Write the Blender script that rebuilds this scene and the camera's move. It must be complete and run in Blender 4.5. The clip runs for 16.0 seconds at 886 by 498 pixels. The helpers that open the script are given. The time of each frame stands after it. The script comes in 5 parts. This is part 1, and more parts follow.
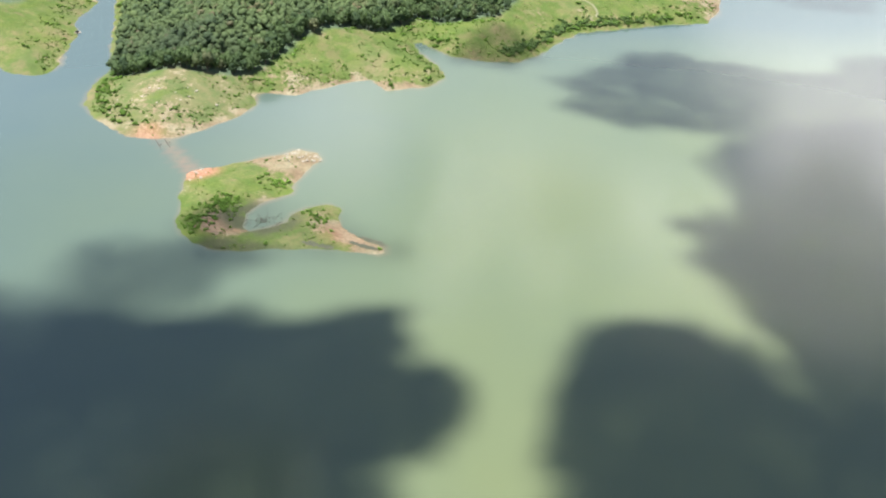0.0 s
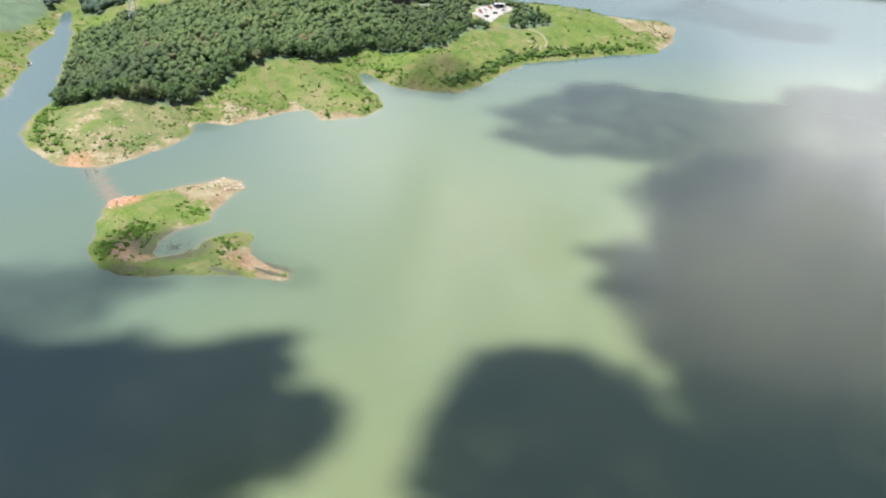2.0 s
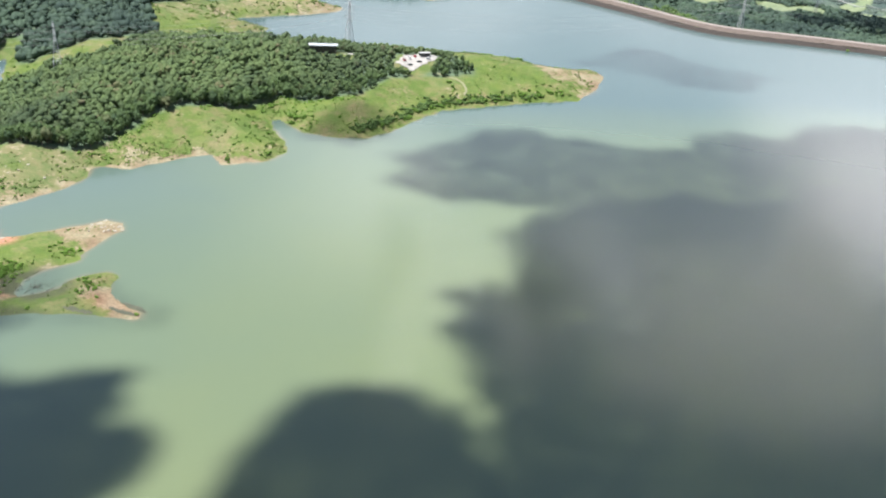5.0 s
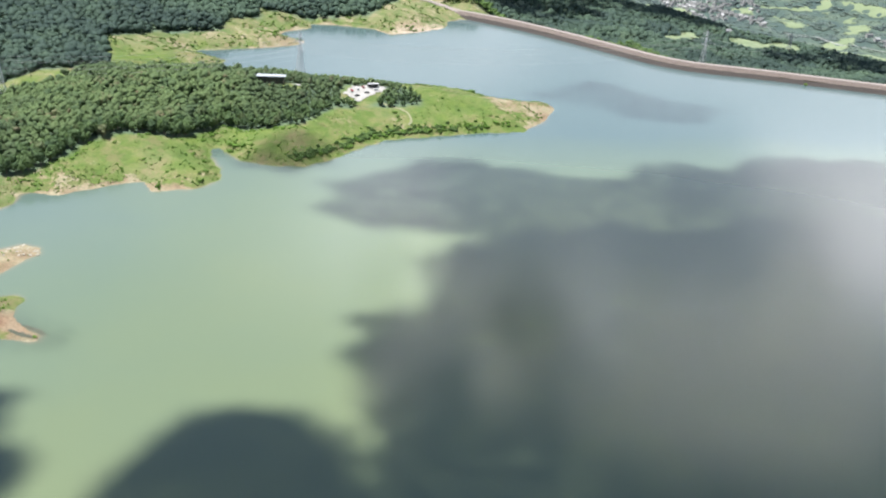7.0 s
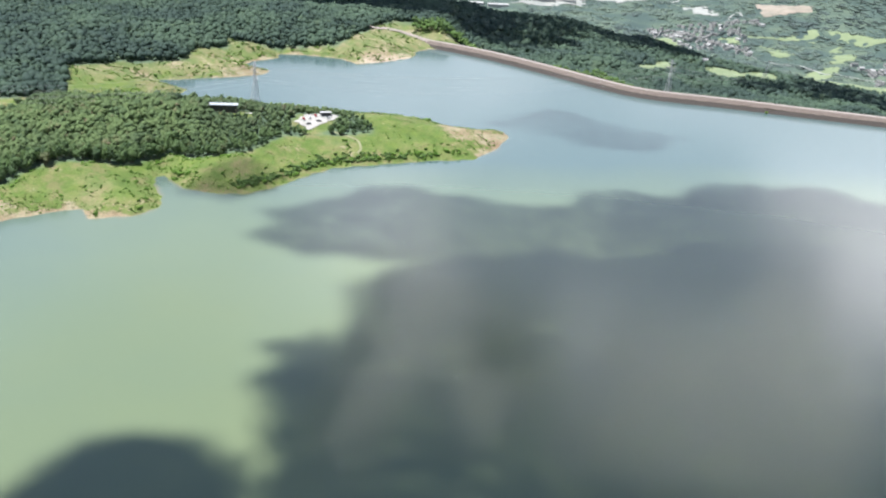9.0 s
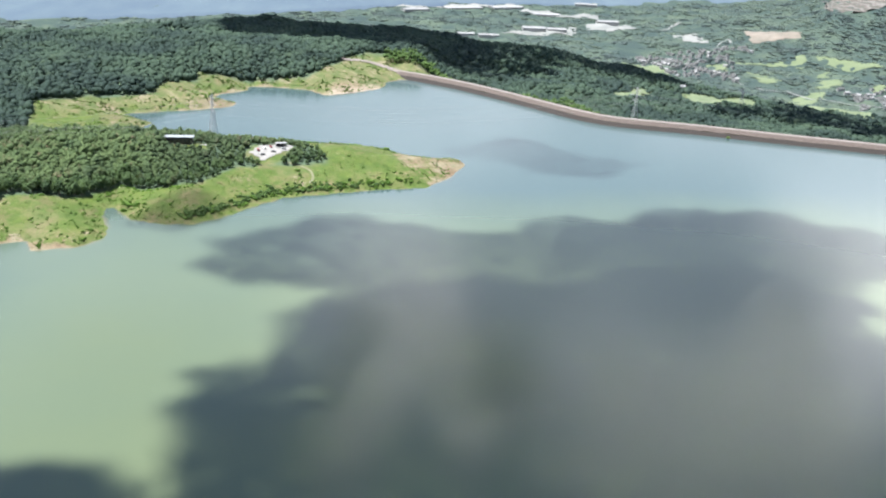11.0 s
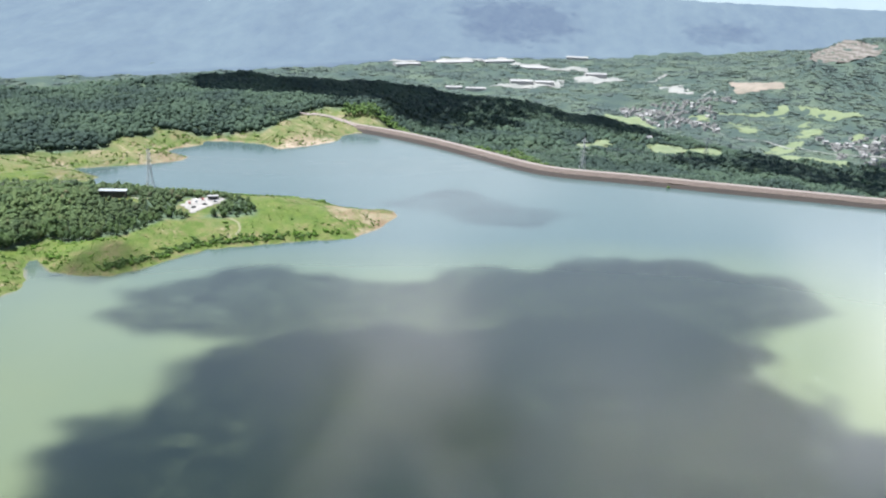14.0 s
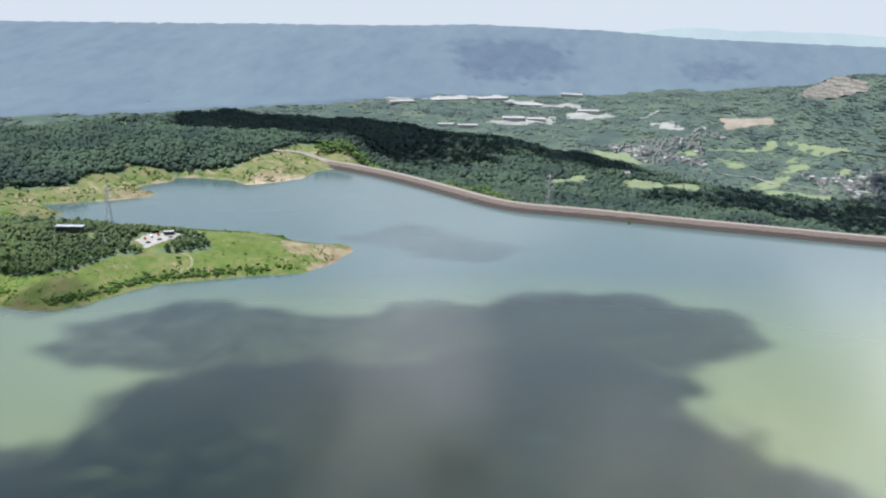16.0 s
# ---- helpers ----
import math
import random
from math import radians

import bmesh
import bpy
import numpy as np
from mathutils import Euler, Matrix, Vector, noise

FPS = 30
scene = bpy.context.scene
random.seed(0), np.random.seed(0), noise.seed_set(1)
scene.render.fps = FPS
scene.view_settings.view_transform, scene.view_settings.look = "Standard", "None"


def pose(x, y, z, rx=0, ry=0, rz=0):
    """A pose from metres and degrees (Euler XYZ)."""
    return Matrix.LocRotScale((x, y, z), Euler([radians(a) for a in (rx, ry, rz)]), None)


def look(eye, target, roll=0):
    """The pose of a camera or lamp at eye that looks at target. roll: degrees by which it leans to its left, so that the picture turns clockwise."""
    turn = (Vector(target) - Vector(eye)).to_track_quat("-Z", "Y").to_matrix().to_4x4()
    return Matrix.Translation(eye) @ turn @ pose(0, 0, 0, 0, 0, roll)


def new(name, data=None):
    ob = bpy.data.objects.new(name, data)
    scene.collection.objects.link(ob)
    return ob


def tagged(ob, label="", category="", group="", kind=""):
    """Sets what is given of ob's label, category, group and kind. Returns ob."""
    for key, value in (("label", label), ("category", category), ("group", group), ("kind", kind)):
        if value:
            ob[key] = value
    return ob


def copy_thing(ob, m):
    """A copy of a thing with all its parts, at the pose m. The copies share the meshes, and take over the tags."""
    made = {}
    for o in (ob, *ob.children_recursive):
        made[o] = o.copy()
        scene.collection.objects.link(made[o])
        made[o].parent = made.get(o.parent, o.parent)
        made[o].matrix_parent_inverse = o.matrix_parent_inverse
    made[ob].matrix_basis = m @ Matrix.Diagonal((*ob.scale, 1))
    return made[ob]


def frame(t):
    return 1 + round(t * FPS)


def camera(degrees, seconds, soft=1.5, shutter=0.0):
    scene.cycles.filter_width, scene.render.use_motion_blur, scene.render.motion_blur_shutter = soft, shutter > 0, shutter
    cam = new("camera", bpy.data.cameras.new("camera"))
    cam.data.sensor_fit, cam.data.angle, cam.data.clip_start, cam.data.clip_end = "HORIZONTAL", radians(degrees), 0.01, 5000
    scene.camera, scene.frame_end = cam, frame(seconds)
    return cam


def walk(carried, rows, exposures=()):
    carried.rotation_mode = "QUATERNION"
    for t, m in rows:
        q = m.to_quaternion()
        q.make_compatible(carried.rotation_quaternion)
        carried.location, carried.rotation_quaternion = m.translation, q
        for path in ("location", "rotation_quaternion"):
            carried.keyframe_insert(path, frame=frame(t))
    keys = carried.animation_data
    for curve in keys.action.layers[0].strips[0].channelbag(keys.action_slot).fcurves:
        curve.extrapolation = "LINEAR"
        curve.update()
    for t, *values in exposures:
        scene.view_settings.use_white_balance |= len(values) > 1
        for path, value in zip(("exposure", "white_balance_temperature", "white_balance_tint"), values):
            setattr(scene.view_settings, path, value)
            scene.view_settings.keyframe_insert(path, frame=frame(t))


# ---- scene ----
cam = camera(50.0, 16.0, soft=2.2)
# seconds, eye (x, y, z), yaw, pitch, roll
ROWS = [
    (0.0, 0.0, 0.0, 240.0, 0.03, -31.58, 5.22),
    (0.5, 14.1, -1.4, 241.9, 0.46, -31.20, 4.96),
    (1.0, 28.0, -2.6, 243.8, 0.84, -30.81, 4.76),
    (1.5, 42.1, -3.6, 246.0, 1.19, -30.43, 4.63),
    (2.0, 56.7, -4.4, 248.6, 1.59, -30.06, 4.54),
    (2.5, 71.4, -5.4, 251.7, 1.93, -29.69, 4.43),
    (3.0, 86.4, -6.0, 254.5, 2.28, -29.34, 4.32),
    (3.5, 100.7, -6.6, 256.9, 2.59, -28.95, 4.18),
    (4.0, 114.7, -6.6, 257.8, 2.90, -28.48, 4.06),
    (6.5, 183.2, -3.6, 251.4, 3.84, -25.50, 4.08),
    (7.0, 195.5, -2.2, 251.0, 3.99, -24.99, 4.00),
    (7.5, 207.6, -0.9, 250.8, 4.14, -24.51, 4.02),
    (8.0, 219.7, 0.2, 251.3, 4.25, -24.10, 3.98),
    (8.5, 232.0, 0.9, 252.1, 4.40, -23.69, 3.89),
    (9.0, 244.7, 1.5, 252.7, 4.60, -23.25, 3.73),
    (11.5, 307.9, 1.8, 256.2, 5.60, -21.05, 2.53),
    (12.0, 321.2, 2.2, 256.8, 5.80, -20.58, 2.36),
    (12.5, 334.4, 2.1, 257.7, 5.99, -20.08, 2.25),
    (13.0, 347.7, 1.9, 258.9, 6.16, -19.60, 2.16),
    (13.5, 361.0, 1.7, 259.7, 6.32, -19.07, 2.10),
    (14.0, 374.6, 1.3, 260.9, 6.52, -18.44, 2.01),
    (14.5, 388.1, 1.1, 262.1, 6.71, -17.86, 1.93),
    (15.0, 401.6, 1.1, 262.9, 6.86, -17.35, 1.91),
    (15.5, 414.7, 1.3, 263.3, 7.02, -16.83, 1.84),
    (16.0, 427.7, 1.4, 262.9, 7.20, -16.27, 1.70),
]
walk(cam, [(t, pose(x, y, z, 90 + pitch, 0, yaw) @ pose(0, 0, 0, 0, 0, roll)) for t, x, y, z, yaw, pitch, roll in ROWS],
     exposures=[(0.0, 1.66, 6600, 10), (4.0, 1.66, 6500, 10), (9.0, 1.68, 6250, 10), (13.0, 1.64, 6200, 10), (15.0, 1.48, 6200, 10), (16.0, 1.28, 6200, 10)])

# ---- light ----
SUN_ELEVATION, SUN_AZIMUTH = radians(73), radians(-105)  # azimuth from +y towards +x
SUN_WAY = Vector((math.sin(SUN_AZIMUTH) * math.cos(SUN_ELEVATION), math.cos(SUN_AZIMUTH) * math.cos(SUN_ELEVATION), math.sin(SUN_ELEVATION)))

world = bpy.data.worlds.new("sky")
scene.world = world
world.use_nodes = True
wn, wl = world.node_tree.nodes, world.node_tree.links
wn.clear()
sky = wn.new("ShaderNodeTexSky")
sky.sky_type, sky.sun_disc = "NISHITA", False
sky.sun_elevation, sky.sun_rotation = SUN_ELEVATION, SUN_AZIMUTH
sky.air_density, sky.dust_density, sky.altitude = 1.2, 0.3, 500
sky.ozone_density = 1.3
sky_bg = wn.new("ShaderNodeBackground")
sky_bg.inputs["Strength"].default_value = 0.052
wl.new(sky.outputs[0], sky_bg.inputs["Color"])
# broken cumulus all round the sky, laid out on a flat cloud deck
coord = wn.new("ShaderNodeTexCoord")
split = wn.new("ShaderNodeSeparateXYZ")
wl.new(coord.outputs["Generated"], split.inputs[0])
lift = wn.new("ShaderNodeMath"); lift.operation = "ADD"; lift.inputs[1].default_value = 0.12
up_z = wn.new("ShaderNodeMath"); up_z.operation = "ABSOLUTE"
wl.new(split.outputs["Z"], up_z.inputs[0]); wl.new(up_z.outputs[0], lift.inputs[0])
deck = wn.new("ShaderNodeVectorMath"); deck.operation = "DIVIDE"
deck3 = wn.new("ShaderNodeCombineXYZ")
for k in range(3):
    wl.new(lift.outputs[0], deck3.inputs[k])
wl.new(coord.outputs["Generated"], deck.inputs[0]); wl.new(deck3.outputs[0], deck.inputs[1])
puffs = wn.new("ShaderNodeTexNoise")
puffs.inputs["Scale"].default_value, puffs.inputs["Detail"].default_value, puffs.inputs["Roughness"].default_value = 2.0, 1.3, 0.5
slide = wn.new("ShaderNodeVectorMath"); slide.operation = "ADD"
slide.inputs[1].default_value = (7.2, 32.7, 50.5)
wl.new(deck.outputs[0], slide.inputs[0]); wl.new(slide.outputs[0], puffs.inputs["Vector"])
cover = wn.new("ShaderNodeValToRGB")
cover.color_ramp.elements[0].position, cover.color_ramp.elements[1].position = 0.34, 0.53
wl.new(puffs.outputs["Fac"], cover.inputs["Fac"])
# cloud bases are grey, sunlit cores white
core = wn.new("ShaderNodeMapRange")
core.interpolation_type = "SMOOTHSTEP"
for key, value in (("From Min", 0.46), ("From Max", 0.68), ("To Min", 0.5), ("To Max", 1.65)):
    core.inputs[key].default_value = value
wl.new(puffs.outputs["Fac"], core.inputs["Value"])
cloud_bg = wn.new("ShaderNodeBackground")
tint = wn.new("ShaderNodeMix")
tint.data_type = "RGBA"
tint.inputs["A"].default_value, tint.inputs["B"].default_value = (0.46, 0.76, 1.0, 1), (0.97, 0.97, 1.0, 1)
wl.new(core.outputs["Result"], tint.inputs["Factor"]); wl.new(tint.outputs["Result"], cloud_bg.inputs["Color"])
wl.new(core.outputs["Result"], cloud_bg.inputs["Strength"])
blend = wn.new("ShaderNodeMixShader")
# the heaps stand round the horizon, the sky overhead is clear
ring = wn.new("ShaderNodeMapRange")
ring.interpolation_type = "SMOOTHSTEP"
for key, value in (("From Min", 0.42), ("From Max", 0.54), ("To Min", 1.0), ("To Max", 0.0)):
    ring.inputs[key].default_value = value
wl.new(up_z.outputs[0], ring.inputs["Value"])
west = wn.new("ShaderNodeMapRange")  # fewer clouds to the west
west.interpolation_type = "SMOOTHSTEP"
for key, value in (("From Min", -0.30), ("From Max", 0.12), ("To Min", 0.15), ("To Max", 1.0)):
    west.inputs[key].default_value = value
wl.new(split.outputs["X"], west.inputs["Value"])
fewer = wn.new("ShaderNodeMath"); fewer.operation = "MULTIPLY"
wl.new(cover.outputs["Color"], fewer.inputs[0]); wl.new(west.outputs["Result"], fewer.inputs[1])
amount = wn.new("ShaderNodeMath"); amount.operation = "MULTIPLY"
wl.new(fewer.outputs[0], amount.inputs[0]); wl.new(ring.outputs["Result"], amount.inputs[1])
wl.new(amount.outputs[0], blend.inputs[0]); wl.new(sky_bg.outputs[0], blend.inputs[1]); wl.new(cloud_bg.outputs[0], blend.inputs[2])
# pale summer haze low over the horizon
low = wn.new("ShaderNodeMapRange")
low.interpolation_type = "SMOOTHSTEP"
for key, value in (("From Min", 0.10), ("From Max", 0.50), ("To Min", 1.0), ("To Max", 0.0)):
    low.inputs[key].default_value = value
wl.new(up_z.outputs[0], low.inputs["Value"])
haze_bg = wn.new("ShaderNodeBackground")
haze_bg.inputs["Color"].default_value, haze_bg.inputs["Strength"].default_value = (0.88, 0.945, 1.03, 1), 0.335
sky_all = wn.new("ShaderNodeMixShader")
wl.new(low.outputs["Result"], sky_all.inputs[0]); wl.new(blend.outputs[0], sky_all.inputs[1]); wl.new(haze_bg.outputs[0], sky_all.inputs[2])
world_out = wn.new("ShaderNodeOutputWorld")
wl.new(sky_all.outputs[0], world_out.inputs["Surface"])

sun_data = bpy.data.lights.new("sun", "SUN")
sun_data.energy, sun_data.angle, sun_data.color = 5.0, radians(0.55), (1.0, 0.97, 0.91)
sun = new("sun", sun_data)
sun.matrix_world = look(SUN_WAY * 2000, (0, 0, 0))


# ---- materials ----
def ramp_node(nt, stops):
    node = nt.nodes.new("ShaderNodeValToRGB")
    el = node.color_ramp.elements
    while len(el) < len(stops):
        el.new(0.5)
    for e, (p, c) in zip(el, stops):
        e.position, e.color = p, (*c, 1) if len(c) == 3 else c
    return node


def noise_node(nt, scale, detail=4.0, rough=0.55, coords="Object"):
    tc = nt.nodes.new("ShaderNodeTexCoord")
    n = nt.nodes.new("ShaderNodeTexNoise")
    n.inputs["Scale"].default_value, n.inputs["Detail"].default_value, n.inputs["Roughness"].default_value = scale, detail, rough
    nt.links.new(tc.outputs[coords], n.inputs["Vector"])
    return n


def mix_node(nt, fac, a, b, blend_type="MIX"):
    m = nt.nodes.new("ShaderNodeMix")
    m.data_type, m.blend_type = "RGBA", blend_type
    for value, socket in ((fac, m.inputs["Factor"]), (a, m.inputs["A"]), (b, m.inputs["B"])):
        if isinstance(value, (int, float)):
            socket.default_value = value
        elif isinstance(value, tuple):
            socket.default_value = (*value, 1)
        else:
            nt.links.new(value, socket)
    return m.outputs["Result"]


def math_node(nt, op, a, b=0.0, clamp=False):
    m = nt.nodes.new("ShaderNodeMath")
    m.operation, m.use_clamp = op, clamp
    for value, socket in ((a, m.inputs[0]), (b, m.inputs[1])):
        if isinstance(value, (int, float)):
            socket.default_value = value
        else:
            nt.links.new(value, socket)
    return m.outputs[0]


def attr_node(nt, name):
    a = nt.nodes.new("ShaderNodeAttribute")
    a.attribute_name = name
    return a.outputs["Fac"]


def steps(nt, value, low, high):
    m = nt.nodes.new("ShaderNodeMapRange")
    m.interpolation_type = "SMOOTHSTEP"
    m.inputs["From Min"].default_value, m.inputs["From Max"].default_value = low, high
    nt.links.new(value, m.inputs["Value"])
    return m.outputs["Result"]


def bump_node(nt, height, strength, distance):
    b = nt.nodes.new("ShaderNodeBump")
    b.inputs["Strength"].default_value, b.inputs["Distance"].default_value = strength, distance
    nt.links.new(height, b.inputs["Height"])
    return b.outputs["Normal"]


def material(name, rough=0.8, color=(0.5, 0.5, 0.5), metal=0.0, spec=0.3):
    m = bpy.data.materials.new(name)
    m.use_nodes = True
    p = m.node_tree.nodes["Principled BSDF"]
    p.inputs["Base Color"].default_value = (*color, 1)
    p.inputs["Roughness"].default_value, p.inputs["Metallic"].default_value, p.inputs["Specular IOR Level"].default_value = rough, metal, spec
    return m, m.node_tree, p


def mottled(name, dark, light, scale, rough=0.85, metal=0.0, bump=0.0, bump_dist=0.1):
    m, nt, p = material(name, rough, light, metal)
    n1, n2 = noise_node(nt, scale), noise_node(nt, scale * 9.3, 3.0)
    r = ramp_node(nt, [(0.3, dark), (0.7, light)])
    nt.links.new(math_node(nt, "ADD", math_node(nt, "MULTIPLY", n1.outputs["Fac"], 0.65), math_node(nt, "MULTIPLY", n2.outputs["Fac"], 0.35)), r.inputs["Fac"])
    nt.links.new(r.outputs["Color"], p.inputs["Base Color"])
    if bump:
        nt.links.new(bump_node(nt, n2.outputs["Fac"], bump, bump_dist), p.inputs["Normal"])
    return m


def foliage(name, dark, light, warm, islands, relief=0.9, passed=0.42):
    """Leaves: the tint changes from tree to tree, and from clump to clump within a tree."""
    m, nt, p = material(name, 0.75, light, 0.0, 0.12)
    if islands:
        clump = nt.nodes.new("ShaderNodeNewGeometry").outputs["Random Per Island"]
        pick = math_node(nt, "ADD", math_node(nt, "MULTIPLY", clump, 0.3), math_node(nt, "MULTIPLY", attr_node(nt, "tone"), 0.7))
    else:
        pick = nt.nodes.new("ShaderNodeObjectInfo").outputs["Random"]
    r = ramp_node(nt, [(0.0, dark), (0.5, light), (0.74, light), (0.92, warm)])
    n = noise_node(nt, 0.9, 4.0, 0.65)
    big = noise_node(nt, 0.02, 3.0)
    f = math_node(nt, "ADD", math_node(nt, "MULTIPLY", pick, 0.75), math_node(nt, "MULTIPLY", math_node(nt, "SUBTRACT", big.outputs["Fac"], 0.3), 0.6), True)
    nt.links.new(f, r.inputs["Fac"])
    shade = mix_node(nt, steps(nt, n.outputs["Fac"], 0.3, 0.7), (0.78, 0.78, 0.80), (1.18, 1.2, 1.1))
    stand = noise_node(nt, 0.009, 4.0, 0.6)  # whole stands of trees differ too
    shade = mix_node(nt, 1.0, shade, mix_node(nt, steps(nt, stand.outputs["Fac"], 0.38, 0.62), (0.70, 0.71, 0.78), (1.16, 1.15, 1.02)), "MULTIPLY")
    nt.links.new(mix_node(nt, 1.0, r.outputs["Color"], shade, "MULTIPLY"), p.inputs["Base Color"])
    nt.links.new(bump_node(nt, n.outputs["Fac"], relief, 0.8), p.inputs["Normal"])
    thin = nt.nodes.new("ShaderNodeBsdfTranslucent")  # leaves pass part of the light
    nt.links.new(mix_node(nt, 1.0, r.outputs["Color"], (1.25, 1.35, 0.9), "MULTIPLY"), thin.inputs["Color"])
    both = nt.nodes.new("ShaderNodeMixShader")
    both.inputs[0].default_value = passed
    nt.links.new(p.outputs[0], both.inputs[1])
    nt.links.new(thin.outputs[0], both.inputs[2])
    nt.links.new(both.outputs[0], nt.nodes["Material Output"].inputs["Surface"])
    return m


LEAF_TREE = foliage("oak_leaves", (0.044, 0.074, 0.042), (0.092, 0.138, 0.060), (0.132, 0.124, 0.078), False, 0.25, 0.45)
LEAF_WOOD = foliage("wood_leaves", (0.048, 0.078, 0.048), (0.092, 0.130, 0.065), (0.136, 0.110, 0.082), True, 0.25, 0.45)
# mainland and hill leaves: distance haze painted into the greens as extra blue
LEAF_FAR_HAZED = foliage("hazed_far_leaves", (0.046, 0.073, 0.068), (0.060, 0.092, 0.075), (0.076, 0.108, 0.076), True, 0.12, 0.48)
LEAF_BELT = foliage("belt_leaves", (0.050, 0.088, 0.036), (0.084, 0.136, 0.046), (0.108, 0.156, 0.050), True, 0.4)
# valley leaves: blue-grey haze of the distance is part of these colours
LEAF_VALLEY_HAZED = foliage("hazed_valley_leaves", (0.060, 0.082, 0.080), (0.069, 0.092, 0.086), (0.078, 0.104, 0.084), True, 0.1, 0.2)
LEAF_BUSH = foliage("bush_leaves", (0.056, 0.116, 0.022), (0.096, 0.170, 0.034), (0.125, 0.18, 0.05), False, 0.7)
LEAF_WEED = foliage("weed_leaves", (0.040, 0.078, 0.022), (0.082, 0.13, 0.030), (0.125, 0.150, 0.040), True, 0.7)
LEAF_SCRUB = foliage("scrub_leaves", (0.074, 0.146, 0.026), (0.102, 0.180, 0.036), (0.135, 0.195, 0.050), True, 0.7)
BARK = mottled("bark", (0.05, 0.04, 0.03), (0.13, 0.10, 0.08), 2.0)


def ground_material():
    m, nt, p = material("grassland", 0.95, (0.2, 0.3, 0.08), 0.0, 0.1)
    shore, wood, field = attr_node(nt, "shore"), attr_node(nt, "wood"), attr_node(nt, "bare")
    big, mid, fine = noise_node(nt, 0.012, 5.0), noise_node(nt, 0.07, 5.0, 0.6), noise_node(nt, 0.6, 4.0, 0.7)
    grass = ramp_node(nt, [(0.34, (0.040, 0.064, 0.016)), (0.45, (0.060, 0.087, 0.023)), (0.53, (0.083, 0.098, 0.035)), (0.62, (0.118, 0.104, 0.056))])
    nt.links.new(math_node(nt, "ADD", math_node(nt, "MULTIPLY", mid.outputs["Fac"], 0.6), math_node(nt, "MULTIPLY", big.outputs["Fac"], 0.4)), grass.inputs["Fac"])
    speck = mix_node(nt, steps(nt, fine.outputs["Fac"], 0.3, 0.7), (0.72, 0.75, 0.7), (1.15, 1.12, 1.1))
    turf = mix_node(nt, 1.0, grass.outputs["Color"], speck, "MULTIPLY")
    tuft = noise_node(nt, 0.22, 4.0, 0.6)
    turf = mix_node(nt, math_node(nt, "MULTIPLY", attr_node(nt, "dry"), 0.75), turf, mix_node(nt, steps(nt, mid.outputs["Fac"], 0.36, 0.62), (0.060, 0.080, 0.032), (0.106, 0.102, 0.054)))
    turf = mix_node(nt, math_node(nt, "MULTIPLY", steps(nt, tuft.outputs["Fac"], 0.5, 0.66), 0.7), turf, (0.048, 0.082, 0.020))
    lime = noise_node(nt, 0.045, 5.0, 0.65)
    turf = mix_node(nt, math_node(nt, "MULTIPLY", steps(nt, lime.outputs["Fac"], 0.54, 0.66), 0.5), turf, (0.074, 0.100, 0.022))
    turf = mix_node(nt, math_node(nt, "MULTIPLY", steps(nt, lime.outputs["Fac"], 0.46, 0.36), 0.5), turf, (0.112, 0.092, 0.052))
    earth = ramp_node(nt, [(0.36, (0.120, 0.088, 0.060)), (0.5, (0.142, 0.116, 0.078)), (0.62, (0.165, 0.146, 0.102))])
    nt.links.new(mid.outputs["Fac"], earth.inputs["Fac"])
    soil = mix_node(nt, 1.0, earth.outputs["Color"], speck, "MULTIPLY")
    edge = math_node(nt, "ADD", shore, math_node(nt, "MULTIPLY", math_node(nt, "ADD", math_node(nt, "SUBTRACT", mid.outputs["Fac"], 0.5), math_node(nt, "SUBTRACT", field, 0.36)), -24.0))
    sand_band = math_node(nt, "SUBTRACT", 1.0, steps(nt, edge, 0.0, 4.0))
    ragged = math_node(nt, "ADD", math_node(nt, "MULTIPLY", math_node(nt, "SUBTRACT", fine.outputs["Fac"], 0.5), 0.9), math_node(nt, "MULTIPLY", math_node(nt, "SUBTRACT", tuft.outputs["Fac"], 0.5), 1.3))
    patch = steps(nt, math_node(nt, "ADD", math_node(nt, "ADD", field, ragged), math_node(nt, "SUBTRACT", mid.outputs["Fac"], 0.5)), 0.42, 0.62)
    c = mix_node(nt, math_node(nt, "MAXIMUM", sand_band, patch), turf, soil)
    c = mix_node(nt, attr_node(nt, "rust"), c, mix_node(nt, steps(nt, fine.outputs["Fac"], 0.35, 0.65), (0.175, 0.082, 0.052), (0.25, 0.142, 0.096)))
    c = mix_node(nt, math_node(nt, "MULTIPLY", attr_node(nt, "mud"), steps(nt, mid.outputs["Fac"], 0.36, 0.5)), c, (0.046, 0.052, 0.030))
    c = mix_node(nt, math_node(nt, "MULTIPLY", attr_node(nt, "beach"), steps(nt, tuft.outputs["Fac"], 0.32, 0.5)), c, mix_node(nt, steps(nt, fine.outputs["Fac"], 0.35, 0.6), (0.17, 0.125, 0.088), (0.27, 0.235, 0.19)))
    litter = ramp_node(nt, [(0.3, (0.046, 0.068, 0.048)), (0.7, (0.068, 0.098, 0.060))])
    nt.links.new(mid.outputs["Fac"], litter.inputs["Fac"])
    c = mix_node(nt, wood, c, litter.outputs["Color"])
    # valley floor: woods and meadow, with distance haze painted in as blue-grey
    hazed_plain = ramp_node(nt, [(0.36, (0.030, 0.046, 0.044)), (0.5, (0.038, 0.056, 0.048)), (0.64, (0.058, 0.078, 0.058))])
    nt.links.new(big.outputs["Fac"], hazed_plain.inputs["Fac"])
    c = mix_node(nt, attr_node(nt, "valley"), c, hazed_plain.outputs["Color"])
